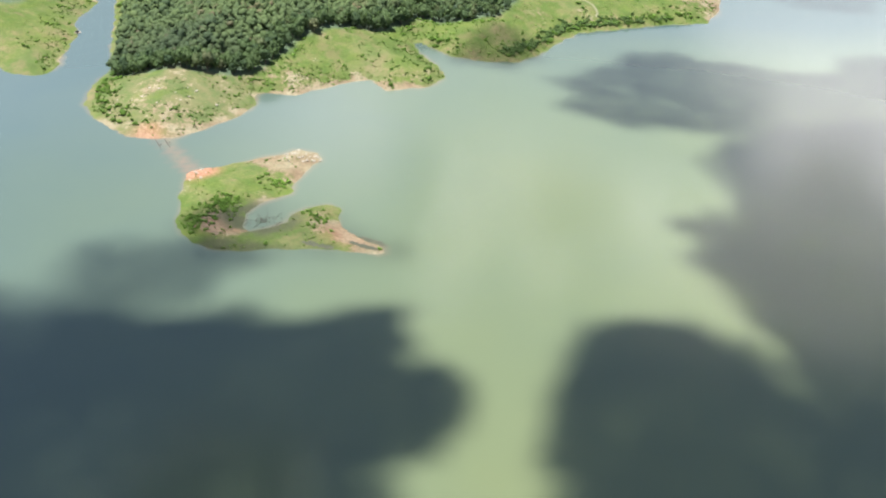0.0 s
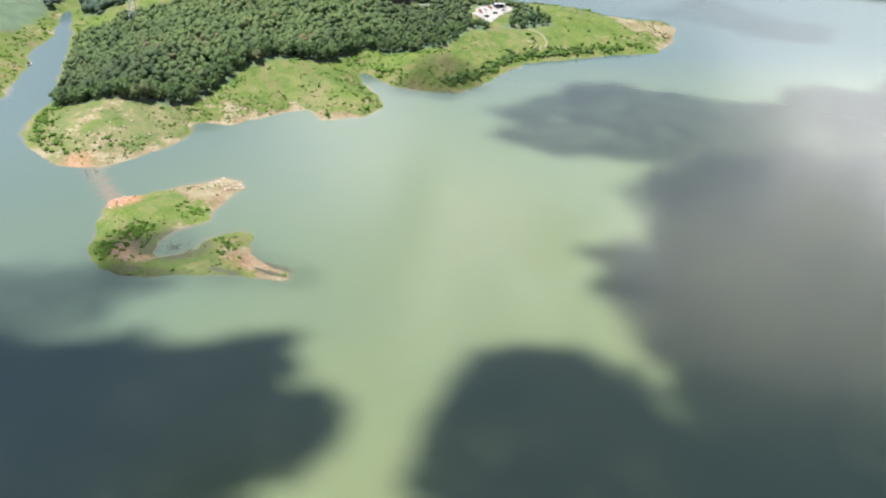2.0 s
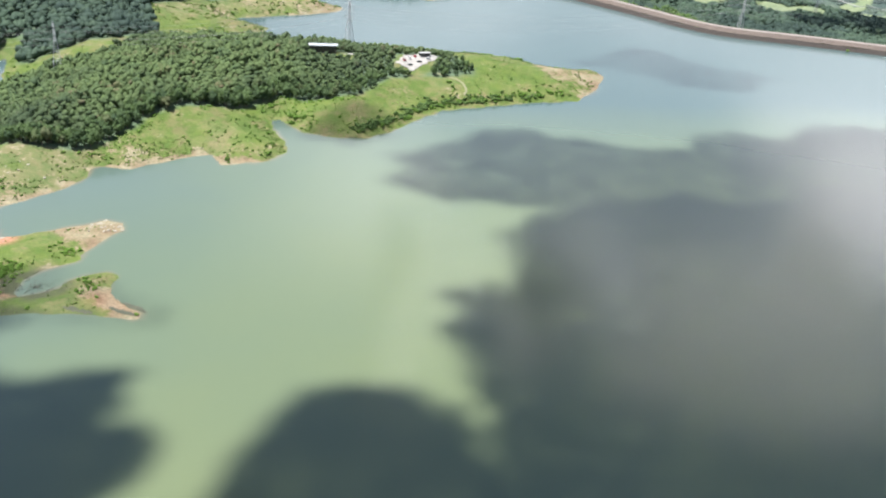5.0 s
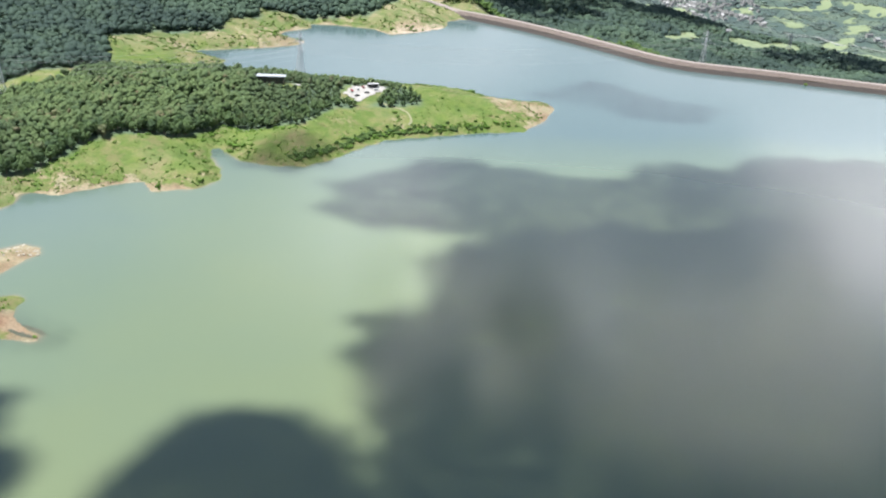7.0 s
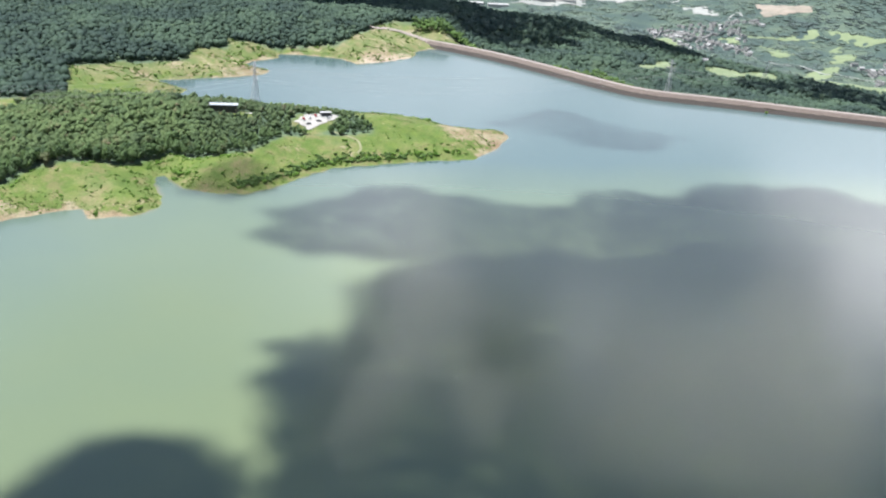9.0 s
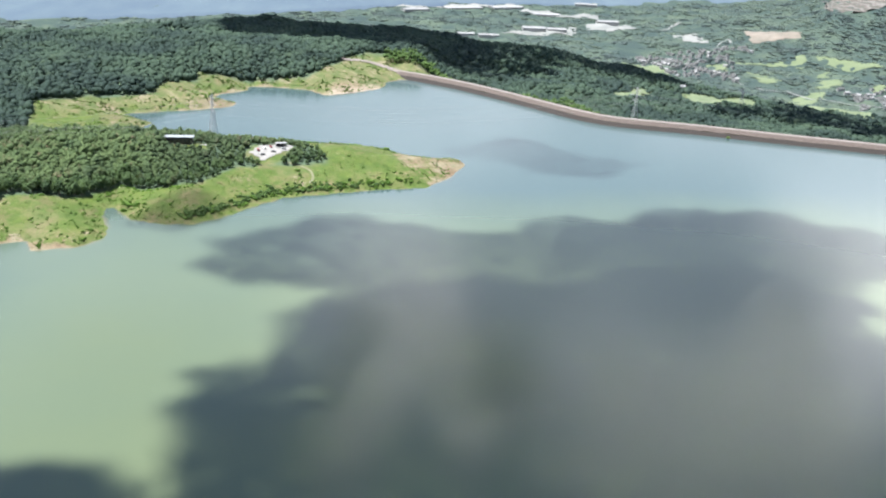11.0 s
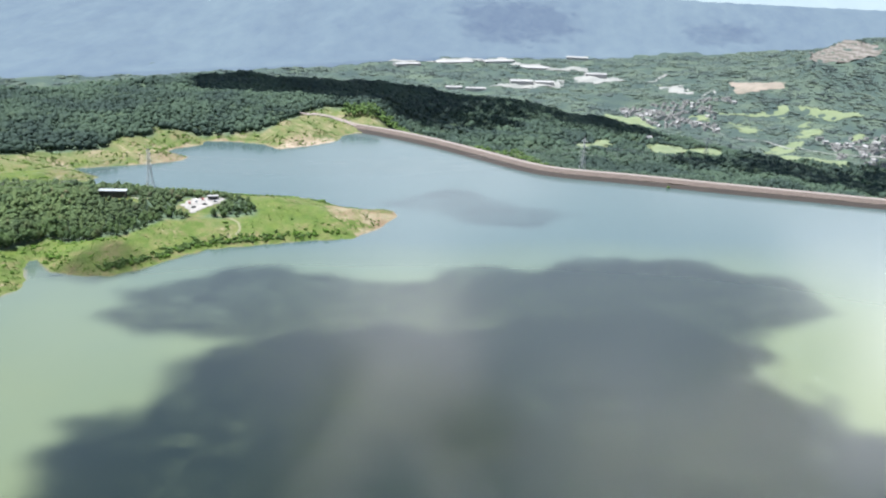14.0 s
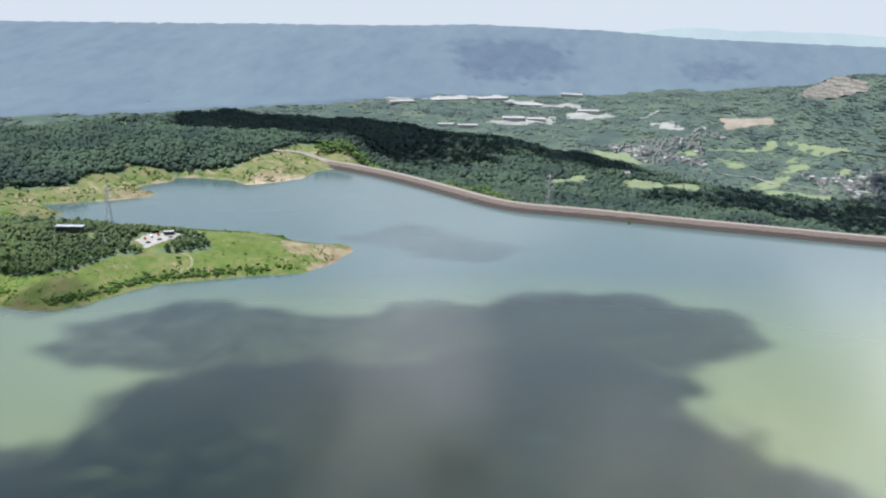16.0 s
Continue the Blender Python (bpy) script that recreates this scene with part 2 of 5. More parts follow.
    nt.links.new(c, p.inputs["Base Color"])
    nt.links.new(bump_node(nt, fine.outputs["Fac"], 0.6, 0.5), p.inputs["Normal"])
    return m


def water_material():
    m, nt, p = material("silty_water", 0.16, (0.2, 0.3, 0.15), 0.0, 0.82)
    p.inputs["IOR"].default_value = 1.34
    silt, depth = attr_node(nt, "silt"), attr_node(nt, "depth")
    big, mid = noise_node(nt, 0.006, 4.0, 0.5), noise_node(nt, 0.03, 4.0, 0.55)
    drift = math_node(nt, "ADD", silt, math_node(nt, "MULTIPLY", math_node(nt, "SUBTRACT", big.outputs["Fac"], 0.5), 0.5))
    c = ramp_node(nt, [(0.0, (0.041, 0.066, 0.069)), (0.5, (0.067, 0.089, 0.058)), (1.0, (0.086, 0.101, 0.046))])
    nt.links.new(drift, c.inputs["Fac"])
    shoal = steps(nt, math_node(nt, "ADD", depth, math_node(nt, "MULTIPLY", math_node(nt, "SUBTRACT", mid.outputs["Fac"], 0.5), 4.0)), 1.2, -1.2)
    shoal_c = mix_node(nt, shoal, c.outputs["Color"], (0.118, 0.100, 0.068))
    shoal_c = mix_node(nt, math_node(nt, "MULTIPLY", math_node(nt, "MULTIPLY", attr_node(nt, "bar"), 0.8), steps(nt, mid.outputs["Fac"], 0.34, 0.58)), shoal_c, (0.165, 0.088, 0.066))
    nt.links.new(shoal_c, p.inputs["Base Color"])
    return m


GROUND = ground_material()
WATER = water_material()
CLOUD, _nt, _p = material("cloud_white", 1.0, (0.98, 0.98, 0.99), 0.0, 0.0)
_glow = _nt.nodes.new("ShaderNodeBsdfTranslucent")  # droplets scatter the sunlight on through the cloud
_glow.inputs["Color"].default_value = (0.985, 0.988, 0.992, 1)
_nt.links.new(_glow.outputs[0], _nt.nodes["Material Output"].inputs["Surface"])
_nt.nodes.remove(_p)
RIPRAP = mottled("riprap", (0.058, 0.046, 0.040), (0.104, 0.084, 0.074), 0.35, 0.95, 0.0, 0.8, 0.6)
ROAD = mottled("pale_gravel", (0.115, 0.100, 0.092), (0.175, 0.150, 0.138), 0.3)
WET_ROCK = mottled("wet_riprap", (0.012, 0.010, 0.009), (0.030, 0.023, 0.019), 0.35, 0.8, 0.0, 0.8, 0.6)
PALE_ROCK = mottled("pale_rock", (0.16, 0.145, 0.115), (0.27, 0.25, 0.21), 0.8, 0.9, 0.0, 0.5, 0.2)
CONCRETE = mottled("bleached_concrete", (0.13, 0.128, 0.122), (0.23, 0.22, 0.21), 0.25)
ROOF_METAL = mottled("pale_roof_sheet", (0.18, 0.195, 0.21), (0.25, 0.265, 0.28), 0.4, 0.5)
DARK_WALL = mottled("dark_timber_wall", (0.018, 0.018, 0.018), (0.035, 0.033, 0.03), 0.6)
GLASS_DARK, _nt, _p = material("window_glass", 0.1, (0.02, 0.025, 0.03), 0.0, 0.6)
STEEL = mottled("galvanised_steel", (0.24, 0.25, 0.26), (0.34, 0.35, 0.36), 0.5, 0.7, 0.0)
WIRE, _nt, _p = material("conductor_wire", 0.7, (0.20, 0.20, 0.20), 0.0)
PORCELAIN, _nt, _p = material("insulator_glass", 0.3, (0.18, 0.20, 0.20))
TRAIL = mottled("trodden_gravel", (0.10, 0.105, 0.055), (0.14, 0.135, 0.085), 0.5)
MUD = mottled("dark_wet_mud", (0.030, 0.034, 0.022), (0.060, 0.062, 0.040), 0.4, 0.7)
TURF = mottled("mown_turf", (0.078, 0.104, 0.054), (0.106, 0.128, 0.070), 0.03)
DIRT = mottled("bare_orange_dirt", (0.080, 0.076, 0.060), (0.185, 0.155, 0.130), 0.025)
LOT_GRAVEL = mottled("pale_lot_gravel", (0.105, 0.115, 0.110), (0.190, 0.190, 0.182), 0.02)
QUARRY_ROCK, _nt, _p = material("quarried_rock", 0.95, (0.12, 0.1, 0.09), 0.0, 0.1)
_wave = _nt.nodes.new("ShaderNodeTexWave")  # strata and haul roads
_wave.bands_direction = "Z"
_wave.inputs["Scale"].default_value, _wave.inputs["Distortion"].default_value, _wave.inputs["Detail"].default_value = 0.035, 7.0, 4.0
_nt.links.new(_nt.nodes.new("ShaderNodeTexCoord").outputs["Object"], _wave.inputs["Vector"])
_bands = ramp_node(_nt, [(0.1, (0.070, 0.072, 0.062)), (0.35, (0.084, 0.072, 0.066)), (0.6, (0.092, 0.080, 0.074)), (0.95, (0.126, 0.120, 0.112))])
_nt.links.new(_wave.outputs["Fac"], _bands.inputs["Fac"])
_nt.links.new(_bands.outputs["Color"], _p.inputs["Base Color"])
HOUSE_WALL = mottled("pale_siding", (0.20, 0.205, 0.20), (0.30, 0.30, 0.29), 0.4)
ROOF_GREY = mottled("grey_shingles", (0.055, 0.058, 0.060), (0.105, 0.104, 0.10), 0.5)
ROOF_WHITE = mottled("white_membrane_roof", (0.16, 0.16, 0.165), (0.23, 0.23, 0.23), 0.05)
TYRE, _nt, _p = material("tyre_rubber", 0.9, (0.02, 0.02, 0.02))
PAINTS = [material("car_paint_" + n, 0.3, c)[0] for n, c in (("white", (0.6, 0.6, 0.6)), ("red", (0.25, 0.02, 0.02)), ("black", (0.02, 0.02, 0.022)), ("silver", (0.35, 0.36, 0.37)))]
PLANK = mottled("weathered_planks", (0.12, 0.10, 0.08), (0.22, 0.19, 0.16), 1.5)


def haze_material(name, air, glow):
    """Distant forested mountain; the haze of miles of summer air is painted in as emission."""
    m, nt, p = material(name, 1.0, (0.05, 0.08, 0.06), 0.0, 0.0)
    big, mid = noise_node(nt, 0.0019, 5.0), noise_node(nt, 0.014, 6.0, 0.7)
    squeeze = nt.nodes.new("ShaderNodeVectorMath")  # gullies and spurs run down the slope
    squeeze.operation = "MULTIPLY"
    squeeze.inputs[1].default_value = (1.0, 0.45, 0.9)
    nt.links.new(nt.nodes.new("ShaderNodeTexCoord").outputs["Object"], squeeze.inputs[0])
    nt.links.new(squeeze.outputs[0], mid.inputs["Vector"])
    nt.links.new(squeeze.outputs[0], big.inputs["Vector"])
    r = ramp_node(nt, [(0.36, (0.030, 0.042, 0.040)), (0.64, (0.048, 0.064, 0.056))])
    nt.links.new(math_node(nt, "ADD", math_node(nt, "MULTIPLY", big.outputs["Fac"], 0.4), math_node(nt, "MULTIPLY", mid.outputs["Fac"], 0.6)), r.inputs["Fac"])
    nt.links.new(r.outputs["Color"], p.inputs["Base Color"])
    # the haze tint: an even glow over the slope, no light source
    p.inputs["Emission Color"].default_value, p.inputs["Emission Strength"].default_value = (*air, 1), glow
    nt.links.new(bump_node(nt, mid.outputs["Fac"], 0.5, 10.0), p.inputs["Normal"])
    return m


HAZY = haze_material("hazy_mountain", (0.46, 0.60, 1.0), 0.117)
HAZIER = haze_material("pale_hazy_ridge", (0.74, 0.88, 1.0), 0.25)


# ---- plan of the lake, metres ----
DAM_FOOT = [(1250, 930), (1000, 968), (765, 1005), (728, 1009), (673, 1018), (618, 1027), (560, 1035), (497, 1047), (433, 1057), (390, 1057), (350, 1071), (283, 1130), (216, 1185), (163, 1222), (110, 1247)]
FAR_SHORE = [(94, 1218), (97, 1185), (68, 1148), (38, 1122), (12, 1144), (-32, 1150), (-66, 1140), (-60, 1118), (-84, 1088), (-86, 1070), (-52, 1050), (-52, 1032), (-83, 1005), (-117, 986), (-150, 965), (-130, 951), (-105, 937), (-110, 914), (-122, 898), (-126, 884), (-60, 884), (40, 900)]
POINT_SHORE = [(116, 908), (142, 905), (169, 887), (192, 880), (222, 886), (230, 868), (219, 825), (202, 789), (162, 773), (123, 751), (91, 734), (73, 707), (60, 679), (40, 656), (20, 651), (-6, 656), (-30, 678), (-37, 674), (-30, 653), (-14, 629), (-10, 613), (-18, 596), (-36, 586), (-48, 581), (-56, 599), (-75, 587)]
WEST_SHORE = [(-93, 570), (-105, 558), (-119, 562), (-127, 555), (-125, 537), (-130, 520), (-153, 488), (-164, 481), (-183, 480), (-207, 499), (-221, 520), (-226, 546), (-224, 571), (-230, 591), (-244, 634), (-262, 695), (-284, 750), (-296, 772), (-296, 752), (-280, 700), (-281, 655), (-267, 626), (-264, 593), (-258, 564), (-266, 552), (-281, 553), (-292, 562), (-330, 560)]
AROUND = [(-450, 480), (-620, 250), (-640, -150), (-420, -520), (100, -700), (800, -600), (1250, -200), (1450, 400)]
LAKE = DAM_FOOT + FAR_SHORE + POINT_SHORE + WEST_SHORE + AROUND
ISLAND = [(-28, 382), (-39, 380), (-50, 381), (-60, 380), (-71, 379), (-81, 376), (-93, 373), (-101, 371), (-111, 373), (-119, 377), (-126, 385), (-130, 394), (-131, 405), (-135, 417), (-137, 428), (-139, 444), (-131, 451), (-121, 455), (-111, 464), (-99, 472), (-86, 482), (-76, 481), (-72, 472), (-76, 463), (-80, 457), (-80, 449), (-83, 439), (-80, 432), (-87, 428), (-91, 422), (-97, 414), (-100, 405), (-99, 395), (-94, 391), (-88, 392), (-83, 396), (-78, 403), (-77, 411), (-69, 418), (-60, 424), (-54, 420), (-55, 412), (-51, 403), (-47, 397), (-39, 392), (-30, 387)]
POINT_WOOD = [(-212, 551), (-173, 555), (-144, 565), (-131, 579), (-117, 604), (-108, 629), (-89, 653), (-66, 667), (-49, 689), (-38, 706), (-21, 703), (10, 706), (25, 717), (44, 762), (70, 778), (110, 796), (109, 808), (97, 824), (67, 844), (20, 858), (-60, 850), (-110, 830), (-180, 775), (-215, 735), (-236, 700), (-254, 690), (-241, 640), (-227, 594), (-223, 566)]
FAR_WOOD = [(-285, 775), (-272, 745), (-258, 742), (-242, 765), (-225, 788), (-180, 798), (-174, 816), (-223, 916), (-201, 975), (-137, 1021), (-143, 1067), (-118, 1101), (-129, 1136), (-76, 1148), (2, 1181), (22, 1228), (28, 1262), (60, 1318), (115, 1312), (190, 1262), (300, 1178), (362, 1124), (420, 1100), (500, 1092), (630, 1070), (780, 1045), (1050, 1005), (1350, 990), (1500, 1500), (1050, 2050), (300, 2150), (-400, 2050), (-1300, 1700), (-1300, 650), (-420, 630), (-327, 650), (-306, 675), (-298, 700), (-301, 730), (-308, 765), (-304, 795), (-290, 795)]
CLEARING = [(526, 1590), (579, 1700), (604, 1684), (672, 1722), (668, 1668), (604, 1594), (534, 1500)]
PYLON_GLADE = [(404, 1490), (462, 1556), (467, 1524), (411, 1425)]
POWER_CUT = [(-275, 716), (-262, 706), (-240, 716), (-215, 724), (-170, 754), (-172, 762), (-240, 748), (-262, 730)]
CAR_PARK = [(43, 794), (58, 783), (76, 816), (72, 824), (62, 824), (50, 815)]
HOUSE_YARD = [(-31, 775), (8, 780), (9, 812), (-12, 810), (-37, 804)]
# heights of the land away from the lake: x, y, z
HIGH = [(-379, 1266, 20), (-412, 1479, -4), (-335, 1632, -8), (-231, 1783, -20), (-34, 1896, -36), (194, 1937, -56), (371, 1901, -70), (483, 1851, -83), (742, 1774, -114), (800, 2000, -172), (950, 1850, -168), (897, 1635, -116), (1000, 1430, -105), (-300, 2300, -170), (200, 2350, -180), (700, 2250, -180), (1150, 2000, -180), (1600, 1500, -170)]
BOWL = [(250, 1300, -22), (536, 1557, -62), (250, 1550, -45), (450, 1300, -38), (760, 1180, -40), (950, 1250, -80), (650, 1350, -62), (50, 1500, -10), (-400, 1000, 34), (-520, 800, 34), (-250, 1180, 24), (-650, 1250, 18), (-1200, 1000, 5), (-640, 1560, -55), (-900, 1500, -60), (-560, 1800, -75), (-1000, 2000, -130), (-600, 500, 30), (0, 1380, 6)]
VALLEY = [(225, 2984, -180), (700, 2900, -180), (1035, 2500, -180), (0, 3400, -178), (600, 3500, -175), (-1100, 2400, -172), (-500, 3000, -180), (1260, 3190, -25), (1322, 2865, -40), (1145, 3222, -95), (1700, 2700, 20), (1600, 2200, -120), (2600, 2000, -60), (-2400, 2400, -100)]
OUTER = [(-1958, 3817, -190), (-1121, 4227, -190), (4, 4481, -190), (926, 4680, -190), (1767, 4402, -190), (3000, 4300, -190), (-3400, 3800, -190), (0, -1500, 20), (2500, 0, 20), (-2500, 0, 30), (-1500, -1500, 20), (2000, -1500, 20), (5000, 3000, -150), (-5000, 2000, -150), (0, 5200, -195), (3500, 5200, -195), (-3500, 5200, -195)]


def inside(poly, x, y):
    hit = np.zeros(x.shape, bool)
    for (ax, ay), (bx, by) in zip(poly, poly[1:] + poly[:1]):
        if ay != by:
            hit ^= ((ay > y) != (by > y)) & (x < (bx - ax) * (y - ay) / (by - ay) + ax)
    return hit


def edge_distance(poly, x, y, closed=True):
    best = np.full(x.shape, 1e12)
    for (ax, ay), (bx, by) in zip(poly, poly[1:] + (poly[:1] if closed else [])):
        dx, dy = bx - ax, by - ay
        s = np.clip(((x - ax) * dx + (y - ay) * dy) / (dx * dx + dy * dy + 1e-9), 0, 1)
        best = np.minimum(best, (x - ax - s * dx) ** 2 + (y - ay - s * dy) ** 2)
    return np.sqrt(best)


def signed(poly, x, y):
    """Distance to the outline: positive inside."""
    return np.where(inside(poly, x, y), 1, -1) * edge_distance(poly, x, y)


def smooth(a, b, v):
    s = np.clip((v - a) / (b - a), 0, 1)
    return s * s * (3 - 2 * s)


def rough_field(seed, x, y, size, octaves=4):
    """Smooth random field of about -1 to 1, with features of that size."""
    rng, out, amp = np.random.default_rng(seed), np.zeros(np.shape(x)), 1.0
    for _ in range(octaves):
        part_sum = np.zeros(np.shape(x))
        for _ in range(5):
            a, ph = rng.uniform(0, 2 * math.pi), rng.uniform(0, 2 * math.pi)
            k = 2 * math.pi / size * rng.uniform(0.7, 1.3)
            part_sum += np.sin(k * (x * math.cos(a) + y * math.sin(a)) + ph + 1.3 * np.sin(0.6 * k * (x * math.sin(a) - y * math.cos(a)) + 2 * ph))
        out += amp * part_sum / 3
        amp, size = amp * 0.5, size * 0.48
    return out / 1.6


_ctrl = np.array(HIGH + BOWL + VALLEY + OUTER, float)
_gap = np.linalg.norm(_ctrl[:, None, :2] - _ctrl[None, :, :2], axis=2)
_wts = np.linalg.solve(_gap + 15 * np.eye(len(_ctrl)), _ctrl[:, 2])


def upland(x, y):
    out = np.zeros(np.shape(x))
    for (cx, cy, _), w in zip(_ctrl, _wts):
        out += w * np.hypot(x - cx, y - cy)
    return out


def shore_distance(x, y):
    """Positive on land (metres to the water), negative in the lake."""
    wob = 1.6 * rough_field(3, x, y, 22, 3)
    d = -signed(LAKE, x, y)
    isl = signed(ISLAND, x, y)
    return np.maximum(d, isl) + wob * (np.maximum(d, isl) > -40)


BAR = [(-168, 492), (-156, 471), (-139, 448)]  # sunken bar between the point and the island


def height(x, y):
    dam = edge_distance(DAM_FOOT, x, y, False)
    d = shore_distance(x, y)
    d = np.where(x > 118, d - 5 * smooth(9, 3, dam), d)
    land = 26 * (1 - np.exp(-np.maximum(d, 0) / 75)) + 0.02 * np.maximum(d, 0)
    land += 1.2 * rough_field(5, x, y, 60, 4) * smooth(6, 40, d)
    on_island = signed(ISLAND, x, y) > -6
    land = np.where(on_island, 0.16 * np.maximum(d, 0) + 0.25 * rough_field(6, x, y, 18, 3) * smooth(1, 6, d), land)
    w = smooth(110, 330, d)
    behind = (y > np.interp(x, [p[0] for p in DAM_FOOT[::-1]], [p[1] for p in DAM_FOOT[::-1]])) & (x > 118)
    hills = upland(x, y) + 9 * rough_field(9, x, y, 300, 2) + 5 * rough_field(10, x, y, 120, 2)
    near_dam = np.where(behind, smooth(112, 190, x), 0.0)
    w = np.maximum(w, near_dam * smooth(30, 70, dam))
    land = land * (1 - near_dam) - 10 * near_dam
    land = land * (1 - w) + hills * w
    bed = np.maximum(0.10 * d, -9.0)
    bar = edge_distance(BAR, x, y, False)
    bed = np.maximum(bed, -0.5 - 0.02 * bar ** 2)
    return np.where(d > 0, land, np.where(on_island & (d > -30), bed, bed))


def grid_axis(fine_from, fine_to, step, far_from, far_to, growth=1.06):
    mid = list(np.arange(fine_from, fine_to + 0.1, step))
    up, s = [mid[-1]], step
    while up[-1] < far_to:
        s = min(s * growth, 30.0)
        up.append(up[-1] + s)
    down, s = [mid[0]], step
    while down[-1] > far_from:
        s = min(s * growth, 60.0)
        down.append(down[-1] - s)
    return np.array(down[:0:-1] + mid + up[1:])


def grid_mesh(name, xs, ys, zs, keep=None):
    nx, ny = len(xs), len(ys)
    gx, gy = np.meshgrid(xs, ys)
    v = np.stack([gx, gy, zs], -1).reshape(-1, 3)
    i = np.arange((ny - 1) * nx).reshape(ny - 1, nx)[:, :-1]
    f = np.stack([i, i + 1, i + nx + 1, i + nx], -1).reshape(-1, 4)
    if keep is not None:
        f = f[keep[:-1, :-1].reshape(-1)]
    return raw_mesh(name, v, f)


def raw_mesh(name, verts, faces, smooth_faces=True):
    me = bpy.data.meshes.new(name)
    n = faces.shape[1]
    me.vertices.add(len(verts))
    me.vertices.foreach_set("co", np.ascontiguousarray(verts, np.float32).ravel())
    me.loops.add(faces.size)
    me.loops.foreach_set("vertex_index", np.ascontiguousarray(faces, np.int32).ravel())
    me.polygons.add(len(faces))
    me.polygons.foreach_set("loop_start", np.arange(0, faces.size, n, dtype=np.int32))
    me.polygons.foreach_set("use_smooth", np.full(len(faces), smooth_faces))
    me.update(calc_edges=True)
    return me


def add_attr(me, name, values):
    me.attributes.new(name, "FLOAT", "POINT").data.foreach_set("value", np.ascontiguousarray(values, np.float32).ravel())


LOT_FRONT = [(50, 778), (64, 772), (77, 792), (78, 818), (62, 826), (43, 812), (40, 790)]


def wooded(x, y):
    """1 under trees."""
    a = smooth(-3, 3, signed(POINT_WOOD, x, y) + 3 * rough_field(21, x, y, 30, 2))
    b = smooth(-4, 4, signed(FAR_WOOD, x, y) + 5 * rough_field(22, x, y, 45, 2))
    open_ground = np.maximum.reduce([smooth(-3, 3, signed(q, x, y)) for q in (CLEARING, PYLON_GLADE, LOT_FRONT, HOUSE_YARD, POWER_CUT)])
    c = 0.75 * smooth(1900, 2300, y + 0.15 * np.abs(x) + 0.5 * np.maximum(-x - 500, 0)) * smooth(-0.6, 0.1, rough_field(23, x, y, 320, 3))
    return np.maximum.reduce([a, b, c]) * (1 - open_ground)


# ---- ground and water ----
gxs = grid_axis(-310, 250, 4.0, -5200, 5200)
gys = grid_axis(366, 1010, 4.0, -2500, 5200)
GX, GY = np.meshgrid(gxs, gys)
ground_me = grid_mesh("ground", gxs, gys, height(GX, GY))
add_attr(ground_me, "shore", shore_distance(GX, GY))
add_attr(ground_me, "wood", wooded(GX, GY))
add_attr(ground_me, "bare", 0.09 + 0.28 * rough_field(31, GX, GY, 70, 3) + 0.3 * smooth(72, 18, np.hypot(GX + 168, GY - 514)) - 0.4 * smooth(26, 8, np.hypot(GX + 222, (GY - 535) * 0.4)) + 0.75 * smooth(38, 20, np.hypot(GX + 84, GY - 475)) + 0.7 * smooth(14, 4, np.hypot((GX + 52) * 0.6, GY - 398)) + 0.9 * smooth(11, 5, np.hypot((GX + 107) * 0.7, (GY - 391))) + 0.6 * smooth(14, 5, np.hypot(GX + 135, GY - 446)) + 0.4 * smooth(40, 12, np.hypot((GX + 90) * 0.6, GY - 574)) + 0.5 * smooth(20, 6, np.hypot(GX + 40, GY - 590)) - 1.0 * smooth(75, 30, np.hypot(GX - 30, GY - 672)) + 0.5 * smooth(70, 20, np.hypot(GX - 205, GY - 850)) + 0.6 * smooth(34, 8, np.hypot((GX - 75) * 0.7, GY - 1150)) + 0.35 * smooth(60, 15, np.hypot(GX + 60, GY - 1035)) + 0.55 * smooth(26, 8, np.hypot(GX + 36, (GY - 387) * 2)) + 0.5 * smooth(14, 5, np.hypot(GX + 111, GY - 397)) + 0.2 * smooth(860, 950, GY))
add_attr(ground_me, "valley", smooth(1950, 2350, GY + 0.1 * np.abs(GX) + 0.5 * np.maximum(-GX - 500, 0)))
add_attr(ground_me, "rust", smooth(15, 5, np.hypot(GX + 133, GY - 446)) + 0.6 * smooth(12, 4, np.hypot(GX + 172, GY - 484)) + 0.45 * smooth(10, 4, np.hypot((GX + 107) * 0.7, GY - 390)) + 0.3 * smooth(13, 5, np.hypot((GX + 46) * 0.6, GY - 394)))
add_attr(ground_me, "beach", smooth(14, 4, edge_distance([(46, 1132), (62, 1144), (78, 1158), (88, 1176)], GX, GY, False)))
add_attr(ground_me, "dry", np.clip(smooth(865, 940, GY) + smooth(75, 30, np.hypot(GX + 165, GY - 520)) + 0.7 * smooth(0.1, 0.6, rough_field(33, GX, GY, 90, 3)) - smooth(75, 30, np.hypot(GX - 30, GY - 672)), 0, 1))
add_attr(ground_me, "mud", np.clip(smooth(22, 13, np.hypot((GX + 91) * 0.9, GY - 402)) + 0.8 * smooth(8, 3, np.hypot((GX + 96) * 0.2, GY - 375)), 0, 1))
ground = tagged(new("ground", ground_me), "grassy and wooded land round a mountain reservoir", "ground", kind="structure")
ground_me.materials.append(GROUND)

